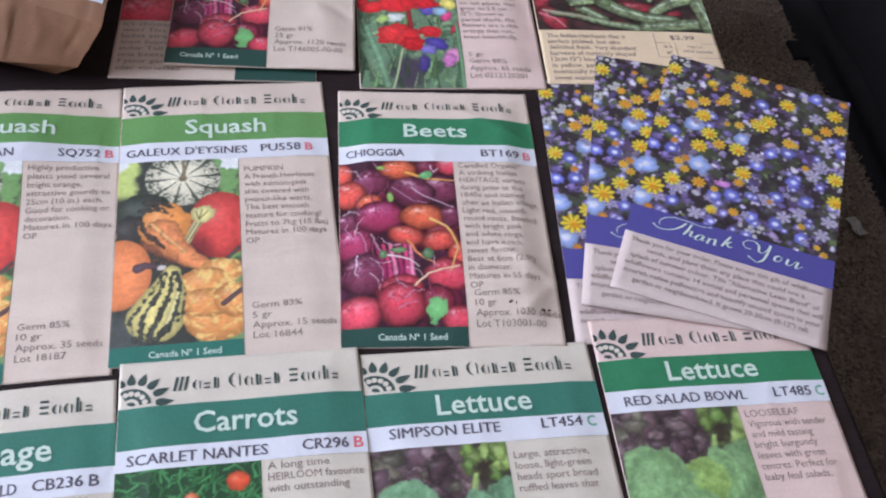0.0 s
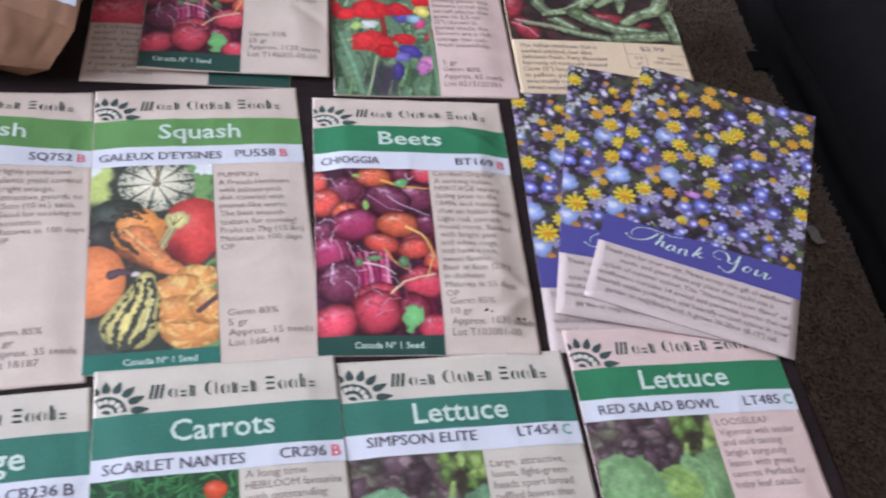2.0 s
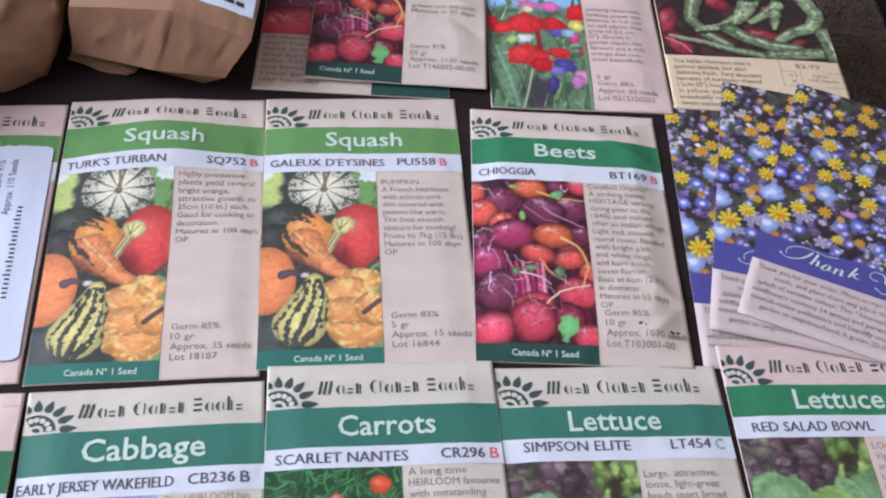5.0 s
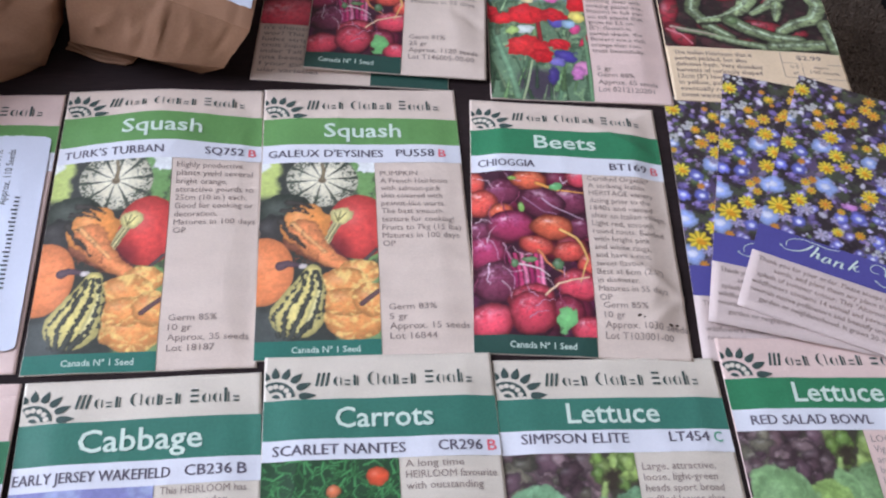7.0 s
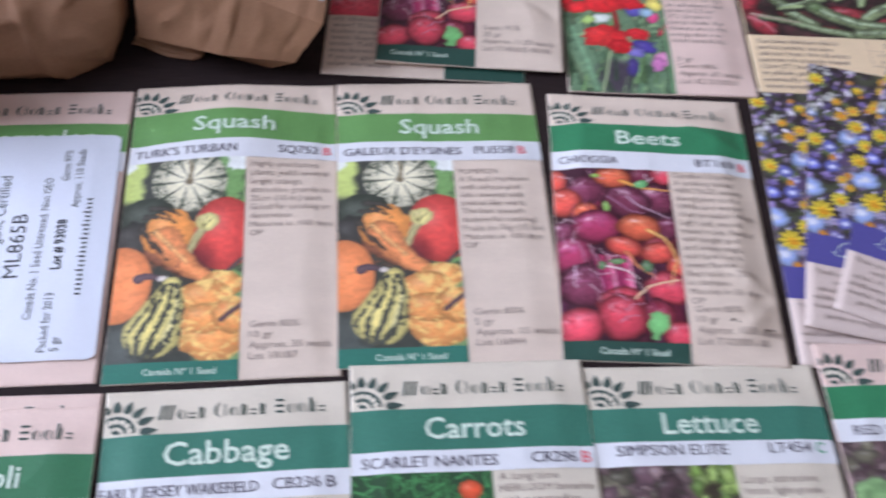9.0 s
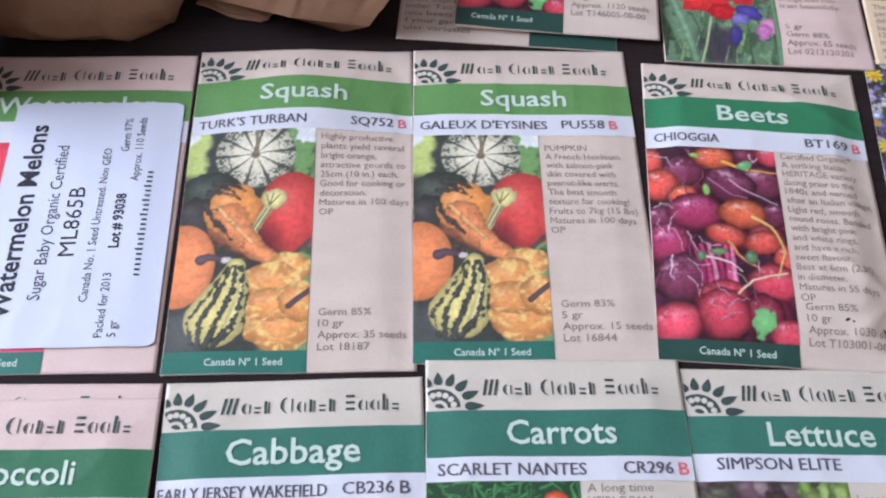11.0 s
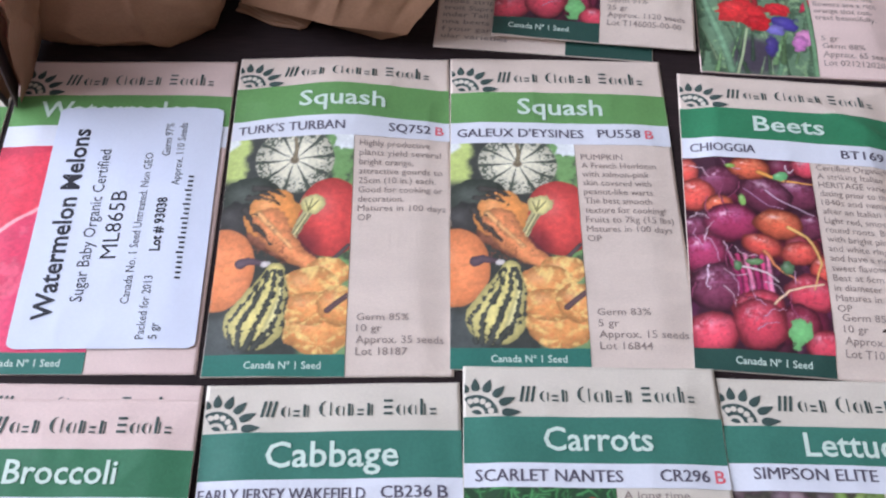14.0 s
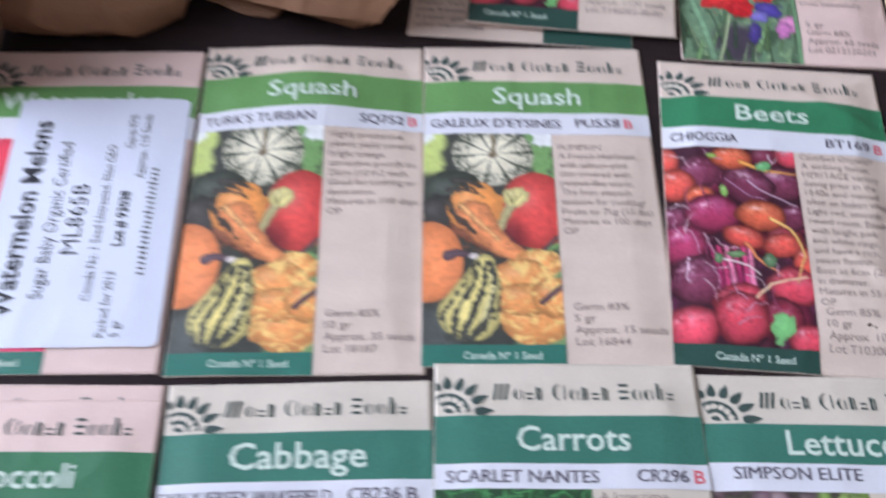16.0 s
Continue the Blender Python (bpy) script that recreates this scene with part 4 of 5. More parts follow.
def seed_packet(tl, rot, label, title, title_at, variety, code, grade, band="deep_green", paper="kraft", w=83, h=137, base=0.0, head=18.4, strip=33.4,
                pic=43.4, picture=None, step=0.36, foot=7.8, foot_mat="foot_green", body=(), germ=(), body_top=48.3, grade_mat="red_ink", raise_row=0.0, **surface):
    """A printed paper seed packet. tl: its upper left corner in millimetres; heights run down from the top."""
    a = radians(rot)
    ox, oy = tl[0] + h * math.sin(a), tl[1] - h * math.cos(a)
    p = thing("seed_packet", ox, oy, rot, label, "seed packet", "seed packets laid out on the table")
    s = Sheet(w, h, base, **surface)
    s.body("paper_envelope", paper, p)
    s.patch("title_band", 0.15, h - strip, w - 0.15, h - head, band, p)
    s.patch("variety_strip", 0.15, h - pic, w - 0.15, h - strip, "white", p)
    if picture is not None:
        pw = 46.3
        s.patch("photo", 0.08, foot, pw, h - pic, "photo", p, canvas=picture(pw - 0.4, h - pic - foot, step))
        s.patch("footer_band", 0.08, 0.1, pw, foot, foot_mat, p)
        s.text("footer_lettering", [("Canada Nº 1 Seed", 13.5, foot * 0.36, 2.5, 25, 0.012, 0, 0)], "white_ink", p, 0.27)
    k = w / 83
    s.flat("maker_wordmark", word_marks(18.2 * k, h - head + 5.2, 4.1 * k, 57.6 * k, ("/(=i", "<(i=i", "%((l=")), "dark_ink", p)
    emblem(s, p, 4.2 * k, h - head + 0.9, 0.98 * k)
    u0, width, cap = title_at
    s.text("title_lettering", [(title, u0, h - strip + (strip - head - cap) / 2 + 0.3, cap, width, 0.014, 0, 0)], "white_ink", p, 0.42)
    row = h - (strip + pic) / 2 - 2.0 + raise_row
    if variety:
        s.text("variety_lettering", [(variety[0], variety[1], row, 3.8, variety[2], 0.05, 0, 0), (code[0], code[1], row + 0.3, 3.8, code[2], 0.05, 0, 0)], "black_ink", p, 0.29)
        s.text("grade_letter", [(grade, code[1] + code[2] + 1.9, row + 0.1, 4.0, 3.2, 0.012, 0, 0)], grade_mat, p, 0.29)
    if body:
        s.text("description", [(t, 48.4, h - body_top - 2.2 - 4.03 * i, 2.65, wd, 0.0, 0, 0) for i, (t, wd) in enumerate(body)], "grey_ink", p)
    if germ:
        s.text("lot_text", [(t, 49.6, foot + 12.6 - 4.25 * i, 2.7, wd, 0.002, 0, 0) for i, (t, wd) in enumerate(germ)], "grey_ink", p)
    return p, s


# ---- room ----


def structure(name, boxes, mat, label, bevel=0.0):
    ob = part(name, box_bm(boxes, bevel), mat, None)
    return tagged(ob, label, name.split("_")[0], "", "structure")


RX, RY0, CEIL = 2.0, -2.0, 2.2
structure("floor", [(WALL_X, RY0, FLOOR - 0.05, RX, WALL_Y, FLOOR)], "carpet", "dark grey-brown carpeted floor of the room")
structure("ceiling", [(WALL_X - 0.1, RY0 - 0.1, CEIL, RX + 0.1, WALL_Y + 0.1, CEIL + 0.1)], "ceiling", "plain white painted ceiling")
structure("wall_south", [(WALL_X - 0.1, RY0 - 0.1, FLOOR - 0.05, RX + 0.1, RY0, CEIL)], "wall", "plain pale painted wall")
structure("wall_east", [(RX, RY0, FLOOR - 0.05, RX + 0.1, WALL_Y, CEIL)], "wall", "plain pale painted wall")
structure("wall_north", [(WALL_X - 0.1, WALL_Y, FLOOR - 0.05, RX + 0.1, WALL_Y + 0.1, CEIL)], "wall", "plain pale painted wall")
wy0, wy1, wz0, wz1 = WIN_Y - WIN_W / 2, WIN_Y + WIN_W / 2, WIN_Z - WIN_H / 2, WIN_Z + WIN_H / 2
structure("wall_west", [(WALL_X - 0.1, RY0, FLOOR - 0.05, WALL_X, wy0, CEIL), (WALL_X - 0.1, wy1, FLOOR - 0.05, WALL_X, WALL_Y, CEIL),
                        (WALL_X - 0.1, wy0, FLOOR - 0.05, WALL_X, wy1, wz0), (WALL_X - 0.1, wy0, wz1, WALL_X, wy1, CEIL)], "wall", "pale painted wall with a wide window")
win = tagged(new("window_1"), "wide white-framed window letting in daylight", "window", "", "structure")
win.matrix_world = pose(WALL_X - 0.05, WIN_Y, wz0, 0, 0, 90)
fw = 0.05
part("window_frame", box_bm([(-WIN_W / 2, 0, 0, WIN_W / 2, 0.04, fw), (-WIN_W / 2, 0, WIN_H - fw, WIN_W / 2, 0.04, WIN_H), (-WIN_W / 2, 0, fw, -WIN_W / 2 + fw, 0.04, WIN_H - fw),
                             (WIN_W / 2 - fw, 0, fw, WIN_W / 2, 0.04, WIN_H - fw), (-0.025, 0, fw, 0.025, 0.04, WIN_H - fw)]), "frame", win)
for sgn in (-1, 1):
    pane = part("pane", box_bm([(min(sgn * 0.025, sgn * (WIN_W / 2 - fw)), 0.016, fw, max(sgn * 0.025, sgn * (WIN_W / 2 - fw)), 0.022, WIN_H - fw)]), "glass", win)
    pane.visible_shadow = False

# ---- low table ----
table = tagged(new("low_table"), "low black-stained wooden table covered with seed packets", "table")
TX0, TX1, TY0, TY1 = -0.62, 0.263, -0.62, 0.36
table.location = ((TX0 + TX1) / 2, (TY0 + TY1) / 2, FLOOR)
hx, hy, top_z = (TX1 - TX0) / 2, (TY1 - TY0) / 2, BOARD - FLOOR
part("tabletop", box_bm([(-hx, -hy, top_z - 0.028, hx, hy, top_z)], 0.002), "table", table)
for sx, sy in ((-1, -1), (1, -1), (-1, 1), (1, 1)):
    cx, cy = sx * (hx - 0.05), sy * (hy - 0.05)
    part("leg", box_bm([(cx - 0.022, cy - 0.022, 0, cx + 0.022, cy + 0.022, top_z - 0.028)], 0.002), "table", table)

# ---- middle row of packets ----
seed_packet((-166.8, -5.8), 1.4, "kraft watermelon seed packet with a large white sticker", "Watermelon", (11, 60, 7.6), None, None, "", band="leaf_green", paper="kraft_pink",
            picture=melon_picture, seed=3.1, puff=0.9, wrinkle=0.3, foot_mat="foot_green")
PACKET_WM = [o for o in scene.objects if o.name == "seed_packet"][0]
squash_body = [("Highly productive", 26), ("plants yield several", 30), ("bright orange,", 20), ("attractive gourds to", 30.5), ("25cm (10 in.) each.", 28), ("Good for cooking or", 30.5), ("decoration.", 16.5),
               ("Matures in 100 days", 31.5), ("OP", 5)]
seed_packet((-82.4, -2.3), 1.5, "kraft squash seed packet with a gourd photo, slightly bowed", "Squash", (25, 32.5, 7.6), ("TURK'S TURBAN", 2.6, 40), ("SQ752", 59, 15.6), "B", band="leaf_green",
            picture=squash_picture, w=82, h=139.6, head=16.6, strip=33.2, pic=42.2, body=squash_body, germ=[("Germ 85%", 17.5), ("10 gr", 8.5), ("Approx. 35 seeds", 29), ("Lot 18187", 17)], body_top=44.2,
            seed=5.3, puff=1.0, bumps=((40, 112, 25, 5.0), (82, 136, 22, -0.8), (10, 4, 20, 0.5)))
gal_body = [("PUMPKIN", 15.5), ("A French Heirloom", 27.5), ("with salmon-pink", 24.5), ("skin covered with", 25), ("peanut-like warts.", 26), ("The best smooth", 24.5), ("texture for cooking!", 29), ("Fruits to 7kg (15 lbs)", 31.5),
            ("Matures in 100 days", 30.5), ("OP", 5)]
seed_packet((0.3, -0.2), 0.6, "kraft squash seed packet, its foot under the carrot packet", "Squash", (25.6, 32.5, 7.6), ("GALEUX D'EYSINES", 2.6, 47.4), ("PU558", 55.5, 16), "B",
            band="leaf_green", picture=squash_picture, body=gal_body, germ=[("Germ 83%", 18), ("5 gr", 7), ("Approx. 15 seeds", 30), ("Lot 16844", 17.5)], seed=8.2, puff=1.0,
            bumps=((20, 120, 40, 0.6),))
beet_body = [("Certified Organic*", 27), ("A striking Italian", 24.5), ("HERITAGE variety", 28), ("dating prior to the", 26), ("1840s and named", 26.5), ("after an Italian village.", 32), ("Light red, smooth", 26), ("round roots. Banded", 30),
             ("with bright pink", 23.5), ("and white rings,", 23.5), ("and have a rich,", 23), ("sweet flavour.", 20), ("Best at 6cm (2.5\")", 27), ("in diameter.", 17), ("Matures in 55 days", 28), ("OP", 5)]
seed_packet((89.9, -5.4), -3.6, "creased kraft beet seed packet with a purple beet photo", "Beets", (27, 26.5, 7.2), ("CHIOGGIA", 3, 23.5), ("BT169", 58.5, 16), "B", band="mid_green", h=130, w=82,
            pic=42.5, strip=33.0, foot_mat="foot_dark", picture=beet_picture, body=[(t, wd * 0.97) for t, wd in beet_body], germ=[("Germ 85%", 17), ("10 gr", 8), ("Approx. 1030 seeds", 32), ("Lot T103001-00", 26)],
            body_top=43.5, seed=2.4, puff=2.4, wrinkle=0.55,
            folds=((40, 123, 86, 96, 2.2, 1.0), (54, 50, 86, 24, 1.4, 1.1), (62, 8, 84, 30, 1.6, 0.8), (68, 122, 82, 128, 1.5, 0.7), (60, 70, 84, 60, 2.0, 0.6)), bumps=((66, 30, 18, 1.3), (40, 60, 34, 0.8)))
seed_packet((-251.5, -12.5), 1.0, "kraft seed packet with a green band beside the watermelon packet", "Melon", (30, 26, 7.6), ("HONEY", 3, 20), ("ML8", 60, 12), "B", band="leaf_green", paper="kraft_light", seed=7.7)

# ---- front row ----
front = dict(picture=lettuce_picture, step=0.5)
seed_packet((-160.5, -145.5), 0.6, "kraft seed packet lying under the broccoli packet", "Broccoli", (25, 34, 7.6), None, None, "", band="forest_green", paper="kraft_pink", head=15.4, seed=1.7, puff=0.6)
seed_packet((-160.0, -151.6), 1.0, "kraft broccoli seed packet lying on top of another packet", "Broccoli", (26.5, 34, 7.6), ("GREEN GOLIATH", 3, 42), ("BR108", 58, 16), "C", band="forest_green", paper="kraft_pink", base=1.3,
            head=17.2, strip=32.5, pic=42, seed=4.6, puff=0.8, **front)
seed_packet((-76.2, -144.8), 2.2, "kraft cabbage seed packet with a deep green title band", "Cabbage", (20.5, 41, 8.2), ("EARLY JERSEY WAKEFIELD", 0.8, 50.5), ("CB236", 56, 15.4), "B", paper="kraft_light", w=81.3,
            head=16.8, strip=32.2, pic=41.4, picture=cabbage_picture, step=0.5, body=[("This HEIRLOOM has", 28), ("been a garden", 22), ("favourite", 15)], body_top=42.5, grade_mat="black_ink", seed=6.1, puff=0.9)
seed_packet((5.9, -136.3), 0.6, "kraft carrot seed packet with a photo of green carrot tops", "Carrots", (25.0, 34, 7.8), ("SCARLET NANTES", 3.6, 45), ("CR296", 60.0, 15.2), "B", paper="kraft_light", w=81.8, base=0.9,
            head=18.0, strip=33.4, pic=41.2, picture=frond_picture, step=0.45, body=[("A long time", 20), ("HEIRLOOM favourite", 31), ("with outstanding", 26)], body_top=42.5, seed=9.4, puff=1.0)
seed_packet((88.2, -138.4), -0.4, "kraft lettuce seed packet with a photo of green and red leaves", "Lettuce", (24.6, 33.4, 7.8), ("SIMPSON ELITE", 7.4, 38), ("LT454", 60, 14.4), "C", paper="kraft_light",
            head=16.8, strip=29.4, pic=38.2, raise_row=1.3, body=[("Large, attractive,", 26), ("loose, light-green", 26), ("heads sport broad", 27.5), ("ruffled leaves that", 27)], body_top=42.5, grade_mat="green_ink", seed=3.9, puff=1.1,
            bumps=((0, 112, 12, 0.8),), picture=lambda w, h, st: lettuce_picture(w, h, st, 0.0), step=0.42)
seed_packet((173.6, -130.6), -0.9, "kraft red-leaf lettuce seed packet, its top under thank-you cards", "Lettuce", (24.2, 34.2, 7.8), ("RED SALAD BOWL", 6.2, 45), ("LT485", 61.6, 14.2), "C", band="mid_green",
            paper="kraft_pink", base=0.3, w=82.4, head=17.6, strip=30.2, pic=39.0, body=[("LOOSELEAF", 20), ("Vigorous with tender", 29), ("and mild tasting", 22.5), ("bright burgundy", 23), ("leaves with green", 24.5), ("centres. Perfect for", 27.5), ("baby leaf salads.", 24)],
            body_top=41.5, grade_mat="green_ink", seed=5.8, puff=0.9, picture=lambda w, h, st: lettuce_picture(w, h, st, 2.0), step=0.42)


# ---- sticker on the watermelon packet ----
def sticker():
    back = Sheet(83, 137, 0.0, seed=3.1, puff=0.9, wrinkle=0.3)
    sw, sh = 61.5, 103.0
    st = Sheet(sw, sh, 0.0)
    # the sticker follows the packet under it: its own corner lies at (19.4, 7.9) on the packet
    du, dv = 20.1, 8.6
    st.z = lambda u, v: back.z(np.clip(np.asarray(u) + du, 0, 83), np.clip(np.asarray(v) + dv, 0, 137)) + 0.62
    ob = st.patch("sticker", 0, 0, sw, sh, "sticker", PACKET_WM, 0.1, 1.0, "white printed paper sticker with rounded corners", round_=2.6)
    ob.matrix_local = pose(du * 0.001, dv * 0.001, 0, 0, 0, 0.5)
    up = lambda words, x, y, cap, width, bold=0.0: (words, x, y, cap, width, bold, 90, 0)
    st.text("sticker_heading", [up("Watermelon Melons", 12.8, 10.5, 6.6, 82, 0.022)], "label_ink", ob, 0.2)
    st.text("sticker_text", [up("Sugar Baby Organic Certified", 21.9, 17.6, 4.2, 65), up("ML865B", 30.6, 34.8, 5.6, 29), up("Canada No. 1 Seed Untreated. Non GEO", 37.6, 16.6, 2.9, 64.5),
                              up("Packed for 2013", 44.4, 3.2, 2.9, 24.5), up("5 gr", 48.8, 3.2, 2.9, 6), up("Germ 97%", 43.6, 79.6, 2.9, 15.5), up("Approx. 110 Seeds", 48.6, 66.2, 2.9, 29)], "label_ink", ob, 0.2)
    st.text("sticker_lot", [up("Lot # 93038", 45.2, 37.8, 3.4, 23, 0.03)], "label_ink", ob, 0.2)
    bars, v = [], 26.5
    for k in range(22):
        tall = 2.6 if k in (5, 8, 12, 15, 18) else 1.9
        bars.append([(53.6, v), (53.6, v + 0.8), (53.6 - tall, v + 0.8), (53.6 - tall, v)])
        v += 2.05
    st.flat("web_address", [b[::-1] for b in bars], "label_ink", ob)


sticker()


# ---- back row ----
def beet_blend_packet():
    h = 137
    p = thing("seed_packet", -6.8, 7.0, -4.2, "kraft beet packet with a text panel, under another packet", "seed packet", "seed packets laid out on the table")
    s = Sheet(88, h, 0.0, seed=1.2, puff=0.4)
    s.body("paper_envelope", "kraft", p)
    s.patch("photo", 0.4, 36.5, 87.6, 112, "photo", p, canvas=beet_picture(87.2, 75.5, 0.6))
    s.patch("footer_band", 53, 0.2, 87.7, 36.5, "foot_dark", p)
    rows = [("n't choose", 19), ("wor? This pack", 26), ("ludes striped", 23), ("troit Supreme,", 25), ("inder Tall Top", 25), ("nna beets for", 24), ("f your garden's", 27), ("ular varieties", 24)]
    s.text("description", [(t, 2.6, 33 - 3.95 * i, 2.5, wd * 1.12, 0.008, 0, 0) for i, (t, wd) in enumerate(rows)], "grey_ink", p)


beet_blend_packet()


def beet_packet_back():
    w, h, foot = 82, 132, 10.0
    p = thing("seed_packet", 16.4, 11.6, -4.4, "kraft beet seed packet lying on top of another packet", "seed packet", "seed packets laid out on the table")
    s = Sheet(w, h, 2.2, seed=6.6, puff=1.4, rim=0.5, wrinkle=0.5, bumps=((66, 34, 16, 1.2), (0, 0, 16, 0.8)), folds=((64, 46, 84, 30, 2.5, -1.0), (60, 60, 82, 50, 3, 0.8)))
    s.body("paper_envelope", "kraft", p)
    s.patch("photo", 0.4, foot, 43.4, h - 42, "photo", p, canvas=beet_picture(43, h - 42 - foot, 0.4))
    s.patch("footer_band", 0.3, 0.2, 43.4, foot, "foot_dark", p)
    s.text("footer_lettering", [("Canada Nº 1 Seed", 6.5, 4.4, 2.5, 24.5, 0.012, 0, 0)], "white_ink", p, 0.27)
    s.text("lot_text", [(t, 46.4, 22.2 - 4.2 * i, 2.8, wd, 0.004, 0, 0) for i, (t, wd) in enumerate((("Germ 91%", 16.5), ("25 gr", 8.5), ("Approx. 1120 seeds", 31.5), ("Lot T146005-00-00", 30)))], "grey_ink", p)
    s.text("description", [("Matures in 55 days", 46.4, 47, 2.7, 30, 0.004, 0, 0), ("greens are delicious.", 46.4, 51, 2.7, 31, 0.004, 0, 0)], "grey_ink", p)
    s.patch("title_band", 0.15, h - 33, w - 0.15, h - 18, "mid_green", p)
    s.patch("variety_strip", 0.15, h - 42, w - 0.15, h - 33, "white", p)


beet_packet_back()


def flower_packet():
    w, h = 82.6, 132
    p = thing("seed_packet", 99.6, -3.9, -3.0, "kraft flower seed packet with a photo of red poppies", "seed packet", "seed packets laid out on the table")
    s = Sheet(w, h, 0.0, seed=4.1, puff=1.6, wrinkle=0.45, bumps=((70, 0, 20, 0.8), (60, 30, 24, 0.8)))
    s.body("paper_envelope", "kraft_pink", p)
    s.patch("photo", 0.3, 0.2, 46.6, h - 42, "photo", p, canvas=meadow_picture(46.3, h - 42.2, 0.36))
    lines = (("climbing vines with", 27), ("striking pastel mix,", 28), ("blooms in full sun", 27), ("on tall plants that", 27), ("grow to 2.5 cm", 22), ("(5\"). Grown in", 20), ("partial shade, the", 25), ("flowers are a rich", 26), ("orange that con-", 24), ("trast beautifully.", 25))
    s.text("description", [(t, 48.0, 66.5 - 4.0 * i, 2.6, wd, 0.004, 0, 0) for i, (t, wd) in enumerate(lines)], "grey_ink", p)
    s.text("lot_text", [(t, 49, 18.6 - 4.2 * i, 2.7, wd, 0.002, 0, 0) for i, (t, wd) in enumerate((("5 gr", 7), ("Germ 88%", 17), ("Approx. 65 seeds", 27.5), ("Lot 0212120201", 25.5)))], "grey_ink", p)
    s.patch("title_band", 0.15, h - 33, w - 0.15, h - 18, "mid_green", p)
    s.patch("variety_strip", 0.15, h - 42, w - 0.15, h - 33, "white", p)


flower_packet()


def pepper_packet():
    w, h = 84.5, 134
    p = thing("seed_packet", 183.4, -4.4, -3.4, "pepper seed packet with green peppers and a cream panel", "seed packet", "seed packets laid out on the table")
    s = Sheet(w, h, 0.35, seed=2.2, puff=0.5, wrinkle=0.25)
    s.body("paper_envelope", "panel", p)
    s.patch("photo", 0.2, 35.5, w - 0.2, 112, "photo", p, canvas=pepper_picture(w - 0.4, 76.5, 0.42))
    lines = (("The Italian Heirloom that is", 37), ("perfect pickled, but also", 34), ("delicious fresh. Very abundant", 41), ("harvests of curiously shaped", 40), ("12cm (5\") long peppers", 34), ("in yellow, pale green,", 32), ("eventually red. Mild,", 31), ("sweet warmth.", 20))
    s.text("description", [(t, 3.5, 30.2 - 3.95 * i, 2.7, wd, 0.008, 0, 0) for i, (t, wd) in enumerate(lines)], "grey_ink", p)
    s.text("price", [("$2.99", 62, 30.0, 2.9, 12, 0.01, 0, 0), ("0.5", 58, 24.2, 1.9, 4, 0, 0, 0), ("gr", 58.6, 20.6, 1.9, 3, 0, 0, 0), ("Approx.", 69, 24.4, 1.9, 8, 0, 0, 0), ("100 seeds", 67, 21.2, 1.9, 14, 0, 0, 0)], "grey_ink", p)
    s.flat("table_rules", [bar(54.5, 27.6, 29.5, 0.25), bar(54.5, 17.8, 29.5, 0.25), bar(54.4, 8, 0.25, 27), bar(63.5, 17.8, 0.25, 9.8)], "grey_ink", p)


pepper_packet()


# ---- thank-you cards ----
CARD_PICTURE = wildflower_picture(82.2, 95.7, 0.42)


def pen_strokes(strokes, u0, v0):
    """Copperplate pen strokes as ribbons, thick where the pen moves down; points run down from (u0, v0)."""
    polys = []
    for pts in strokes:
        p = np.array([(2 * pts[0][0] - pts[1][0], 2 * pts[0][1] - pts[1][1]), *pts, (2 * pts[-1][0] - pts[-2][0], 2 * pts[-1][1] - pts[-2][1])])
        line = []
        for a, b, c, d in zip(p, p[1:], p[2:], p[3:]):
            for t in np.linspace(0, 1, 6, endpoint=False):
                line.append(0.5 * (2 * b + (c - a) * t + (2 * a - 5 * b + 4 * c - d) * t * t + (3 * b - a - 3 * c + d) * t**3))
        line = np.array(line + [p[-2]])
        step = np.gradient(line, axis=0)
        step /= np.hypot(step[:, 0], step[:, 1])[:, None] + 1e-9
        wide = 0.16 + 0.34 * np.clip(step[:, 1], 0, 1) ** 1.5
        wide = np.convolve(np.r_[wide[0], wide, wide[-1]], (0.25, 0.5, 0.25), "valid")[:, None]
        side = np.c_[-step[:, 1], step[:, 0]] * wide
        L, R = line + side, line - side
        for k in range(len(line) - 1):
            polys.append([(u0 + x, v0 - 2.4 - y) for x, y in (L[k], L[k + 1], R[k + 1], R[k])])
    return polys


THANK = (((12.5, 4.7), (12.4, 2.4), (14.7, -0.0), (18.6, -1.1), (23.8, -0.9), (28.6, -0.5), (33.1, -1.3)),
         ((22.9, 0.2), (20.5, 3.3), (17.3, 5.6), (13.0, 6.6), (10.4, 5.3)),
         ((25.0, 0.1), (23.9, 3.4), (22.6, 6.4), (23.9, 4.2), (25.6, 3.5), (25.2, 6.0), (26.6, 6.0)),
         ((30.5, 4.0), (28.6, 4.3), (27.3, 6.5), (28.8, 7.0), (30.5, 4.1), (30.0, 6.4), (31.2, 6.5)),
         ((33.0, 4.2), (32.2, 7.4), (33.4, 4.9), (35.3, 4.3), (34.9, 7.0), (36.1, 6.8)),
         ((40.9, 0.5), (39.4, 3.4), (38.0, 6.6)),
         ((38.7, 4.9), (41.4, 3.1), (39.8, 4.8), (41.2, 6.1), (42.2, 5.5)))
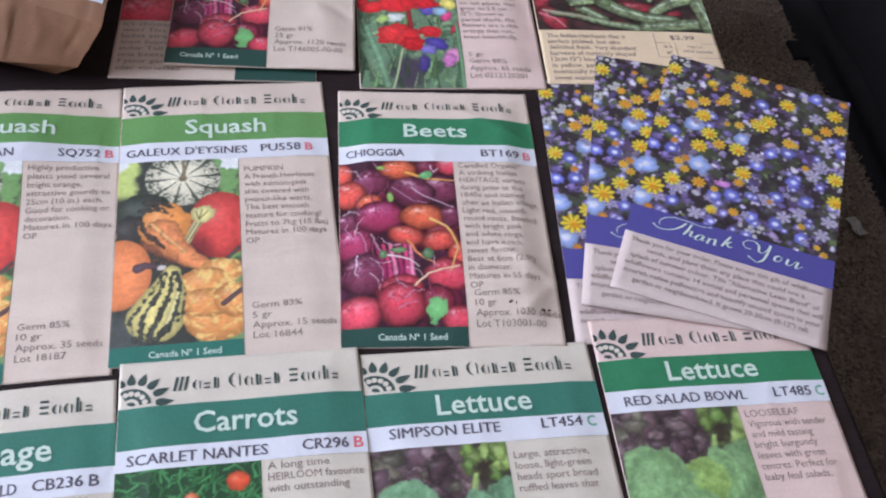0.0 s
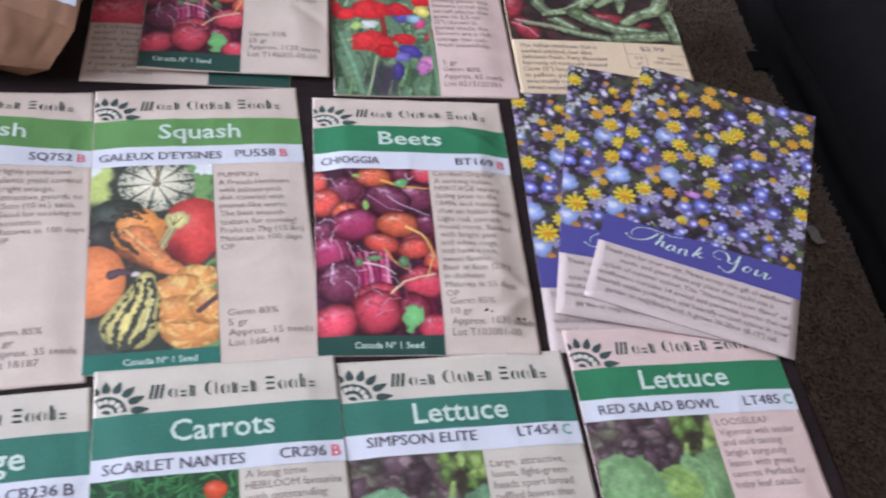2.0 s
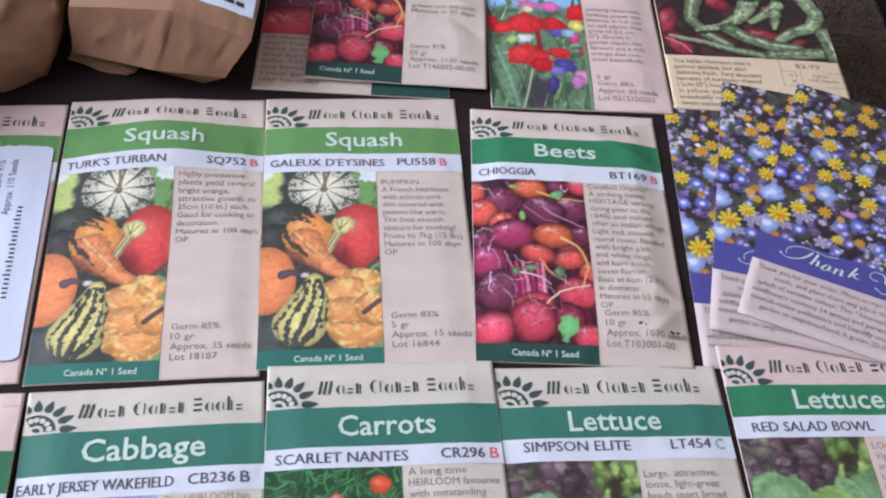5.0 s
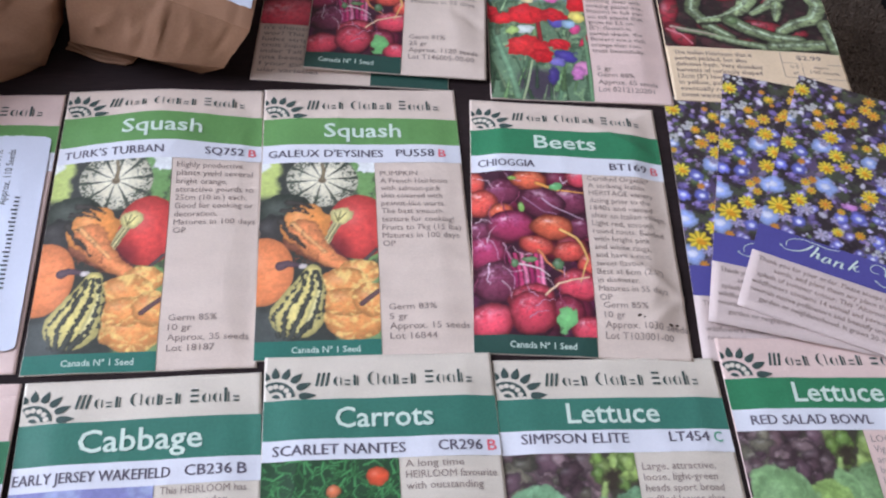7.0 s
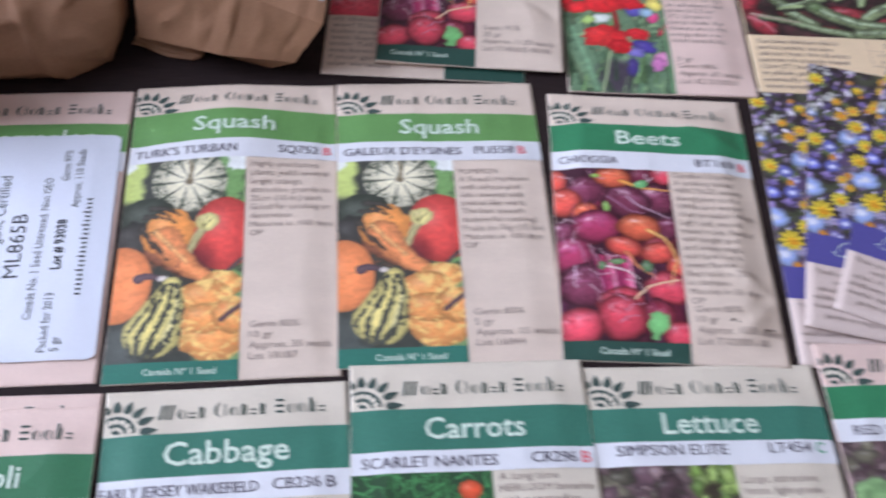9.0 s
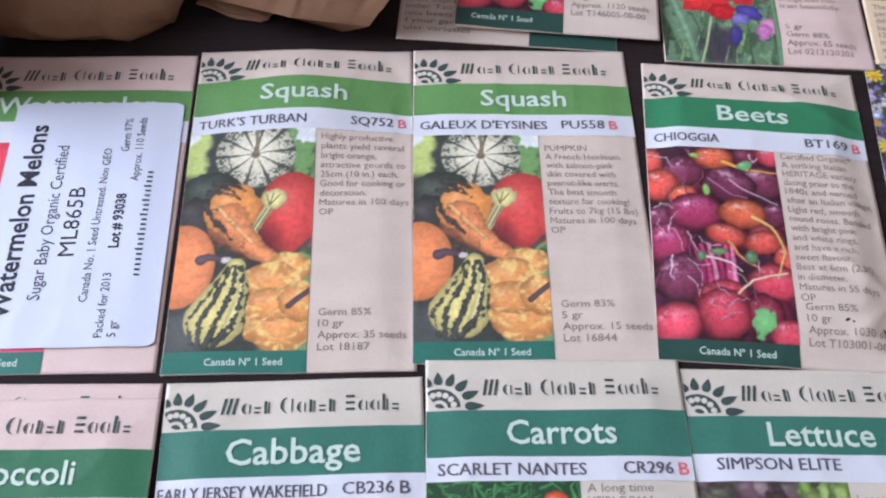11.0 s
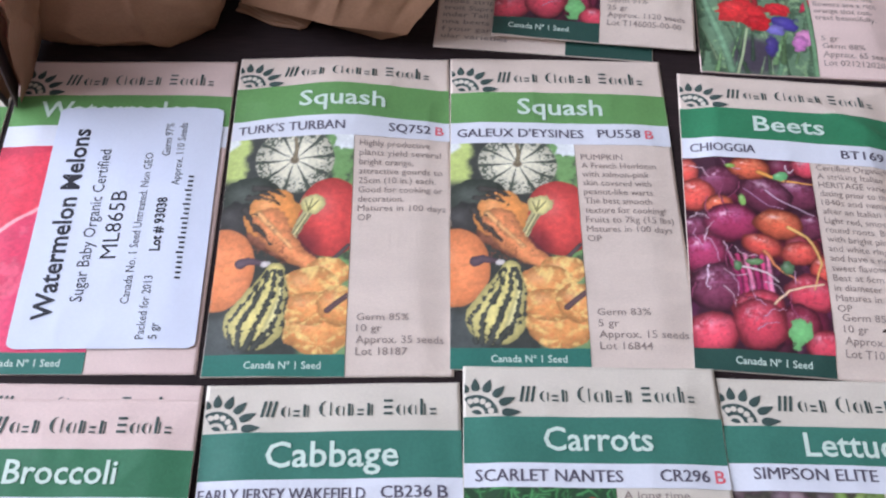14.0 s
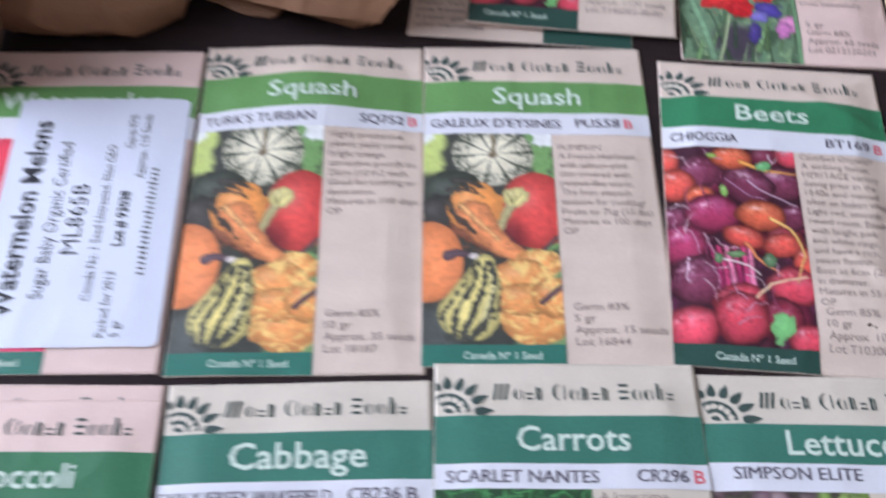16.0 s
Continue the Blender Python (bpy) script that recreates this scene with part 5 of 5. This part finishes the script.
YOU = (((49.6, 3.7), (47.3, 3.7), (46.1, 2.0), (47.6, -0.3), (50.6, -0.6), (52.4, 1.2), (52.6, 3.8), (54.6, 3.7), (57.0, -0.8)),
         ((56.9, -1.0), (55.9, 4.0), (54.6, 7.7), (52.2, 9.4), (49.3, 7.9)),
         ((60.7, 3.1), (59.2, 4.3), (59.1, 6.0), (60.7, 6.1), (61.9, 4.1), (60.7, 3.1)),
         ((64.4, 3.4), (63.8, 6.2), (65.5, 6.2), (67.5, 3.5)),
         ((68.3, 3.5), (67.5, 6.7), (68.9, 6.4), (70.1, 5.1)))
DOTS = ((10.3, 5.1), (49.1, 7.8))


def thanks_card(tl, rot, base, label, bumps=()):
    w, h = 82.5, 139.5
    a = radians(rot)
    p = thing("thank_you_card", tl[0] + h * math.sin(a), tl[1] - h * math.cos(a), rot, label, "card", "thank-you cards fanned out")
    s = Sheet(w, h, base, puff=0.0, rim=0.27, wrinkle=0.04, seed=base, bumps=bumps)
    s.body("card_sheet", "card", p, step=4.0)
    s.patch("photo", 0.0, h - 95.7, w, h, "photo", p, 0.12, canvas=CARD_PICTURE)
    s.patch("title_band", 0.0, h - 110.2, w, h - 95.7, "violet", p, 0.12)
    dots = [[(u + 0.45 * math.cos(k * math.pi / 4), h - 98.1 - v + 0.45 * math.sin(k * math.pi / 4)) for k in range(8)] for u, v in DOTS]
    s.flat("title_lettering", pen_strokes(THANK + YOU, 0.0, h - 95.7) + dots, "white_ink", p, 0.26, "white copperplate script")
    lines = (("Thank you for your order. Please accept this gift of wildflower", 76), ("seeds, and plant them any place that could use a", 62), ("splash of summer colour. This \"Alternative Lawn Blend\" of", 74),
             ("wildflowers contains 14 annual and perennial species that will", 77), ("nourish native pollinators and beautify unused spaces in your", 76), ("garden or neighbourhood. It grows 20-30cm (8-12\") tall.", 68))
    s.text("message", [(t, (w - wd) / 2, h - 114.6 - 3.95 * i, 2.3, wd, 0.006, 0, 0) for i, (t, wd) in enumerate(lines)], "grey_ink", p)


thanks_card((178.6, -0.6), -4.6, 0.05, "glossy wildflower thank-you card, lowest of three, under a packet")
thanks_card((208.6, 11.2), -15.0, 2.1, "glossy wildflower thank-you card in the middle of a fan")
thanks_card((244.0, 9.6), -25.0, 3.0, "glossy wildflower thank-you card on top of a fan", bumps=((82, 0, 40, 0.6),))


# ---- brown paper bags ----
def paper_bag(x, y, rot, w, h, depth, label, seed, sticker_at=None, tuck=0.35, slant=0.0, under=4.0, lean=3.0, turn_in=3.0):
    """A filled paper bag lying on its side, its folded bottom to the front. Millimetres."""
    p = thing("paper_bag", x, y, rot, label, "paper bag", "brown paper bags")
    bm = bmesh.new()
    bmesh.ops.create_cube(bm, size=1)
    bmesh.ops.subdivide_edges(bm, edges=bm.edges[:], cuts=34, use_grid_fill=True)
    for v in bm.verts:
        fx, fy, fz = v.co.x + 0.5, v.co.y + 0.5, v.co.z + 0.5      # across, away, up: 0..1
        # rounded cross-section, swelling behind the flat bottom
        cx, cz = (fx - 0.5) * 2, (fz - 0.5) * 2
        swell = 1 + 0.08 * math.sin(math.pi * min(fy * 1.3, 1)) - 0.5 * max(0, fy - 0.55)
        corner = (abs(cx) ** 6 + abs(cz) ** 6) ** (1 / 6)
        k = max(abs(cx), abs(cz)) / max(corner, 1e-6)
        px, pz = 0.5 + cx * k * swell / 2, 0.5 + cz * (0.4 + 0.6 * k) * (swell if cz > 0 else 1) / 2
        low = max(0.0, 0.5 - fz) * 2
        px = 0.5 + (px - 0.5) * (1 - tuck * (max(0.0, 0.92 - fz) / 0.92 if cx > 0 else 0.15 * low))
        front = max(0.0, 1 - fy * 5)
        py = fy * depth + slant * px * w * (1 - fy)
        # the front panel leans back and tucks under; one seam stands out down its middle
        py += front * (low**1.5 * tuck * h * 0.3 + under * max(0.0, 0.34 - fz) / 0.34 + (turn_in if cx > 0 else 3.0) * abs(cx) ** 3 + lean * fz**1.5 - 3.2 * math.exp(-((cx - 0.16 + 0.18 * cz) / 0.05) ** 2) * (1 - low))
        q = Vector((px * w, py, pz * h))
        s1 = noise.noise(Vector((q.x / 21 + seed, q.y / 21, q.z / 21)))
        s2 = noise.noise(Vector((q.x / 8 + seed, q.y / 8, q.z / 8)))
        ridge = (1 - abs(s1)) ** 5 * 1.7 + (1 - abs(s2)) ** 9 * 0.35
        out = Vector((cx * 0.8, -front * 1.1, cz * 0.8))
        q += out * (ridge - 0.8)
        q.z = max(q.z, 0.15)
        v.co = q * 0.001
    part("bag_body", bm, "bag", p, smooth=True)
    if sticker_at:
        u0, v0, u1, v1 = sticker_at
        n = 14
        verts, faces = [], []
        for j in range(n):
            for i in range(n):
                fu, fv = u0 + (u1 - u0) * i / (n - 1), v0 + (v1 - v0) * j / (n - 1)
                cx = (fu / w - 0.5) * 2
                swell = 1 + 0.08 * math.sin(math.pi * min(fv / depth * 1.3, 1))
                zz = h * (0.5 + 0.5 * swell * (1 - 0.18 * abs(cx) ** 6)) + 1.6 + 0.5 * math.sin(fu / 9)
                verts.append((fu * 0.001, (fv + slant * fu * (1 - fv / depth)) * 0.001, zz * 0.001))
        lab = mesh_object("bag_sticker", verts, grid_faces(n, n), "sticker", p, "white printed sticker")
        polys_v, polys_f = [], []
        for r in range(4):
            u = u0 + 5
            for k in range(7):
                ln = 2.2 + (k * 7 + r * 5) % 4
                if u + ln > u1 - 4:
                    break
                cx = ((u + ln / 2) / w - 0.5) * 2
                vv = v0 + 5 + 5 * r + slant * u * (1 - v0 / depth)
                zz = h * (0.5 + 0.5 * (1 + 0.08 * math.sin(math.pi * min(vv / depth * 1.3, 1))) * (1 - 0.18 * abs(cx) ** 6)) + 2.5
                b0 = len(polys_v)
                polys_v += [(u * 0.001, vv * 0.001, zz * 0.001), ((u + ln) * 0.001, vv * 0.001, zz * 0.001), ((u + ln) * 0.001, (vv + 1.8) * 0.001, zz * 0.001), (u * 0.001, (vv + 1.8) * 0.001, zz * 0.001)]
                polys_f.append([b0, b0 + 1, b0 + 2, b0 + 3])
                u += ln + 1.2
        mesh_object("sticker_text", polys_v, polys_f, "label_ink", lab, smooth=False)
    return p


def folded_bag():
    """A filled block-bottom bag on its side: its folded bottom faces the viewer, leaning back above a sharp lower fold."""
    ox, oy = -84.0, 8.0
    p = thing("paper_bag", ox, oy, 0, "crumpled brown paper bag with a white sticker, lying down", "paper bag", "brown paper bags")
    # rows from the base up the front, over the top and down the back, each at the left, the seam and the right
    rows = [((-80, 60, 0.3), (-46, 60, 0.3), (-14, 52, 0.3)), ((-82, 36, 0.4), (-54, 19, 0.4), (-28, 10, 0.4)), ((-84, 20.5, 8.5), (-47.5, 6.5, 11.5), (-17, 4, 9.5)),
            ((-80.5, 21.5, 33), (-37.5, 15.5, 37), (-4.5, 6.5, 28.5)), ((-79, 72, 42), (-36, 66, 45), (2, 58, 37)), ((-73, 152, 24), (-36, 150, 26), (4, 140, 22)), ((-72, 154, 0.3), (-36, 152, 0.3), (4, 142, 0.3))]

    rnd = np.random.RandomState(8)
    creases = [(80 * rnd.rand(), 54 + 52 * rnd.rand(), 3.1 * rnd.rand(), (1.5, -1.3)[k % 2]) for k in range(16)]

    def at(sv, r, lift=0.0):
        """The paper's place: sv runs 0..1 across, r along the rows."""
        k = min(int(r), len(rows) - 2)
        f = r - k
        q = []
        for row in (rows[k], rows[k + 1]):
            a, b, g = (row[0], row[1], sv * 2) if sv < 0.5 else (row[1], row[2], sv * 2 - 1)
            q.append(Vector([x + (y - x) * g for x, y in zip(a, b)]))
        c = q[0].lerp(q[1], f)
        front, top = max(0.0, 1 - abs(r - 2.5) * 1.6), max(0.0, 1 - abs(r - 3.6) * 1.4)
        n1, n2 = noise.noise(c / 15 + Vector((2, 7, 1))), noise.noise(c / 6 + Vector((5, 1, 3)))
        bend = 0.0
        for cx, cy, tilt, height in creases:
            d = (sv * 80 - cx) * math.cos(tilt) + (r * 26 - cy) * math.sin(tilt)
            bend += height * math.exp(-abs(d) / 2.2) * math.exp(-(((sv * 80 - cx) ** 2 + (r * 26 - cy) ** 2) / 260.0))
        dent = bend + 1.3 * (1 - abs(n1)) ** 4 + 0.45 * (1 - abs(n2)) ** 6 - 0.8
        # hollow triangle beside the seam, sagging ends, a pinch at the lower fold
        dent -= 2.2 * front * math.exp(-(((sv - 0.36) / 0.10) ** 2)) * f
        dent += 1.1 * math.exp(-(((sv - 0.5 - 0.04 * (2.5 - r)) / 0.018) ** 2)) * front
        out = Vector((0.0, -0.8 * front, 0.35 * front + top)) + Vector((0.5 * (sv - 0.5), 0, 0))
        c = c + out * (dent + lift)
        c.z += 1.4 * top * math.sin(sv * 9 + r * 2)
        return (c.x - ox, c.y - oy, max(c.z, 0.3))

    nu, steps = 56, [k + f / 9 for k in range(6) for f in range(9)] + [6.0]
    verts, faces = [], []
    for r in steps:
        verts += [Vector(at(u / (nu - 1), r)) * 0.001 for u in range(nu)]
    nv = len(steps)
    faces = [f for f in grid_faces(nu, nv)]
    faces += [[k * nu for k in range(nv)], [k * nu + nu - 1 for k in range(nv - 1, -1, -1)], [(nv - 1) * nu + u for u in range(nu)] + list(range(nu - 1, -1, -1))]
    body = mesh_object("bag_body", verts, faces, "bag", p)
    bm = bmesh.new()
    bm.from_mesh(body.data)
    bmesh.ops.recalc_face_normals(bm, faces=bm.faces[:])
    for f in bm.faces:
        f.smooth = len(f.verts) == 4
    for e in bm.edges:
        e.smooth = e.calc_face_angle(0.0) < 0.5
    bm.to_mesh(body.data)
    bm.free()
    # the bottom's rolled layers, loose at one corner and running in under the fold
    for layer in range(3):
        fl, rings = bmesh.new(), []
        for k in range(19):
            f = k / 18
            x, y = -87.5 + 27 * f + layer * 1.2, 23.5 - 9.5 * f**0.9 + layer * 0.8 + 0.7 * math.sin(f * 8 + layer)
            z = 0.9 + layer * 2.0 * (1 - 0.85 * f) + 1.2 * (1 - f) ** 3
            rings.append([fl.verts.new(((x + d * 0.5 - ox) * 0.001, (y + d - oy) * 0.001, max(z + e, 0.3) * 0.001)) for d, e in ((0, -0.5), (-0.7, 0), (0, 0.5), (9, 0.8), (9, 0.1))])
        for a, b in zip(rings, rings[1:]):
            for i in range(5):
                fl.faces.new((a[i], b[i], b[(i + 1) % 5], a[(i + 1) % 5]))
        fl.faces.new(rings[0])
        fl.faces.new(rings[-1][::-1])
        bmesh.ops.recalc_face_normals(fl, faces=fl.faces[:])
        part("folded_flap", fl, "bag", p, "creased layered paper fold", smooth=True)
    n = 14
    lab = mesh_object("bag_sticker", [Vector(at(0.52 + 0.46 * i / (n - 1), 3.20 + 0.75 * j / (n - 1), 0.6)) * 0.001 for j in range(n) for i in range(n)], grid_faces(n, n), "sticker", p, "white printed sticker")
    pv, pf = [], []
    for r in range(5):
        sv, k = 0.56, 0
        while sv < 0.90:
            ln = 0.022 + 0.012 * ((k * 7 + r * 5) % 4)
            pf.append(list(range(len(pv), len(pv) + 4)))
            pv += [Vector(at(a, b, 1.0)) * 0.001 for a, b in ((sv, 3.27 + 0.12 * r), (sv + ln, 3.27 + 0.12 * r), (sv + ln, 3.31 + 0.12 * r), (sv, 3.31 + 0.12 * r))]
            sv, k = sv + ln + 0.012, k + 1
    mesh_object("sticker_text", pv, pf, "label_ink", lab, smooth=False)


folded_bag()
paper_bag(-168, -4.5, 2, 81, 38, 140, "bulging brown paper bag lying beside another bag", 5.0, sticker_at=(14, 30, 66, 80), slant=0.0, tuck=0.12, under=5.0, lean=24.0, turn_in=11.0)


def standing_bag():
    """A third bag standing upright with gusseted sides, its lower edge on the packets."""
    p = thing("paper_bag", -165, -30, 0, "brown paper bag standing upright with a folded side gusset", "paper bag", "brown paper bags")
    bm = bmesh.new()
    rows = []
    for j in range(25):
        f = j / 24
        z = 2.6 + 62 * f
        x1, x0, y0 = 2.2 + 11 * f + 1.2 * math.sin(4 * f), -3.2 - 13 * f, 0.5 + 2 * f
        mid = (x0 + x1) / 2
        ring = [(x1, y0), (x1 + 1.2, y0 + 14), (x1, y0 + 38), (mid, y0 + 31), (x0, y0 + 38), (x0 - 1, y0 + 14), (x0, y0 + 1.5), (mid + 0.5, y0 + 13 + 6 * f)]
        dense = []
        for a, b in zip(ring, ring[1:] + ring[:1]):
            for k in range(6):
                t = k / 6
                q = Vector((a[0] + (b[0] - a[0]) * t, a[1] + (b[1] - a[1]) * t, z))
                q += Vector((1, 0.6, 0)) * (2.2 * min(f * 4, 1) * ((1 - abs(noise.noise(q / 19 + Vector((3, 1, 2))))) ** 4 - 0.4))
                dense.append(bm.verts.new(q * 0.001))
        rows.append(dense)
    for a, b in zip(rows, rows[1:]):
        for i in range(len(a)):
            bm.faces.new((a[i], a[(i + 1) % len(a)], b[(i + 1) % len(a)], b[i]))
    bm.faces.new(rows[0][::-1])
    bm.faces.new(rows[-1])
    bmesh.ops.recalc_face_normals(bm, faces=bm.faces[:])
    part("bag_body", bm, "bag", p)
    # gusset folds: their dark colour paints the shade inside the fold
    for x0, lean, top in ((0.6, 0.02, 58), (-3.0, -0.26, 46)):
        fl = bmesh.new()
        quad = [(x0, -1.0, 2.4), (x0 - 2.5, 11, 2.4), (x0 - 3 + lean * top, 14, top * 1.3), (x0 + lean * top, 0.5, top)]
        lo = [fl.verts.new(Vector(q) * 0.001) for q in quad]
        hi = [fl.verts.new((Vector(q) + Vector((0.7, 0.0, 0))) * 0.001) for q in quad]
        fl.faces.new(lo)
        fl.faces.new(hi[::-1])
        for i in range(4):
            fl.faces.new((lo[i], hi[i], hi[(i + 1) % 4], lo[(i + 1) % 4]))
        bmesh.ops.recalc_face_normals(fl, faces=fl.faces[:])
        part("folded_flap", fl, "bag_shade", p, "creased brown paper fold coloured dark as in shade")


standing_bag()


# ---- crumbs of soil on the beet packet ----
for cx, cy, r, turn in ((145.8, -121.5, 0.6, 20), (147.6, -122.2, 0.4, 80), (157.0, -126.2, 0.6, 140), (159.2, -126.6, 0.45, 10)):
    crumb = bmesh.new()
    bmesh.ops.create_icosphere(crumb, subdivisions=2, radius=r * 0.001)
    for v in crumb.verts:
        v.co = Vector((v.co.x * 1.7, v.co.y, v.co.z * 0.6)) * (1 + 0.35 * noise.noise(v.co * 2500))
    ob = part("soil_crumb", crumb, "soil", None, smooth=True)
    ob.matrix_world = pose(cx * 0.001, cy * 0.001, BOARD + 0.0037, 0, 0, turn)
    tagged(ob, "tiny dark soil crumb lying on a seed packet", "crumb", "soil crumbs")

# ---- on the floor ----
def black_bag():
    p = tagged(new("cloth_bag"), "black cloth bag lying on the carpet beside the table", "bag")
    p.location = (0.482, 0.0, FLOOR)
    bm = bmesh.new()
    bmesh.ops.create_cube(bm, size=1)
    bmesh.ops.subdivide_edges(bm, edges=bm.edges[:], cuts=30, use_grid_fill=True)
    for v in bm.verts:
        fx, fy, fz = v.co.x + 0.5, v.co.y + 0.5, v.co.z + 0.5
        e = min(fx, 1 - fx, fy, 1 - fy)
        z = fz * (0.16 * (1 - math.exp(-e * 9)) + 0.035)
        n_ = noise.noise(Vector((fx * 7, fy * 9, fz)))
        x = fx * 0.8 + (0.008 * noise.noise(Vector((fy * 14, 2.0, fz * 2))) if fx < 0.5 else 0) + 0.012 * fz * (1 - fx)
        v.co = (x, -0.5 + fy * 1.25, max(z + 0.012 * n_ * fz, 0))
    part("bag_body", bm, "cloth", p, smooth=True)
    part("strap", box_bm([(-0.012, 0.24, 0.0, 0.05, 0.262, 0.004)], 0.001), "cloth", p, "black webbing strap end")


black_bag()

scrap = bmesh.new()
bmesh.ops.create_grid(scrap, x_segments=6, y_segments=8, size=0.5)
for v in scrap.verts:
    v.co = (v.co.x * 0.0075 + 0.001 * math.sin(v.co.y * 9), v.co.y * 0.016, 0.0050 + 0.0015 * noise.noise(v.co * 6))
geo = bmesh.ops.extrude_face_region(scrap, geom=scrap.faces[:])
for v in [g for g in geo["geom"] if isinstance(g, bmesh.types.BMVert)]:
    v.co.z += 0.0005
bit = part("paper_scrap", scrap, "scrap", None)
bit.matrix_world = pose(0.454, 0.070, FLOOR, 0, 0, 12)
tagged(bit, "small crumpled scrap of white paper on the carpet", "scrap")


def carpet_pile():
    """Tufts of the carpet where it shows beside the table."""
    rs = np.random.RandomState(3)
    gx, gy = np.meshgrid(np.arange(0.25, 0.62, 0.0030), np.arange(-0.36, 0.66, 0.0030))
    n = gx.size
    c = np.stack([gx.ravel() + rs.randn(n) * 0.0009, gy.ravel() + rs.randn(n) * 0.0009, np.full(n, FLOOR)], 1)
    r, hgt, turn = 0.0019 + 0.0006 * rs.rand(n), 0.0016 + 0.0016 * rs.rand(n), rs.rand(n) * 6.28
    verts = np.zeros((n, 5, 3))
    for k in range(4):
        a = turn + k * math.pi / 2
        verts[:, k] = c + np.stack([r * np.cos(a), r * np.sin(a), np.zeros(n)], 1)
    verts[:, 4] = c + np.stack([0.0012 * rs.randn(n), 0.0012 * rs.randn(n), hgt], 1)
    base = np.arange(n)[:, None] * 5
    faces = np.concatenate([base + np.array([[k, (k + 1) % 4, 4]]) for k in range(4)], 0)
    ob = mesh_object("carpet_pile", verts.reshape(-1, 3), faces.tolist(), "carpet", smooth=False)
    tagged(ob, "short grey-brown tufted carpet pile", "carpet", "", "stuff")


carpet_pile()
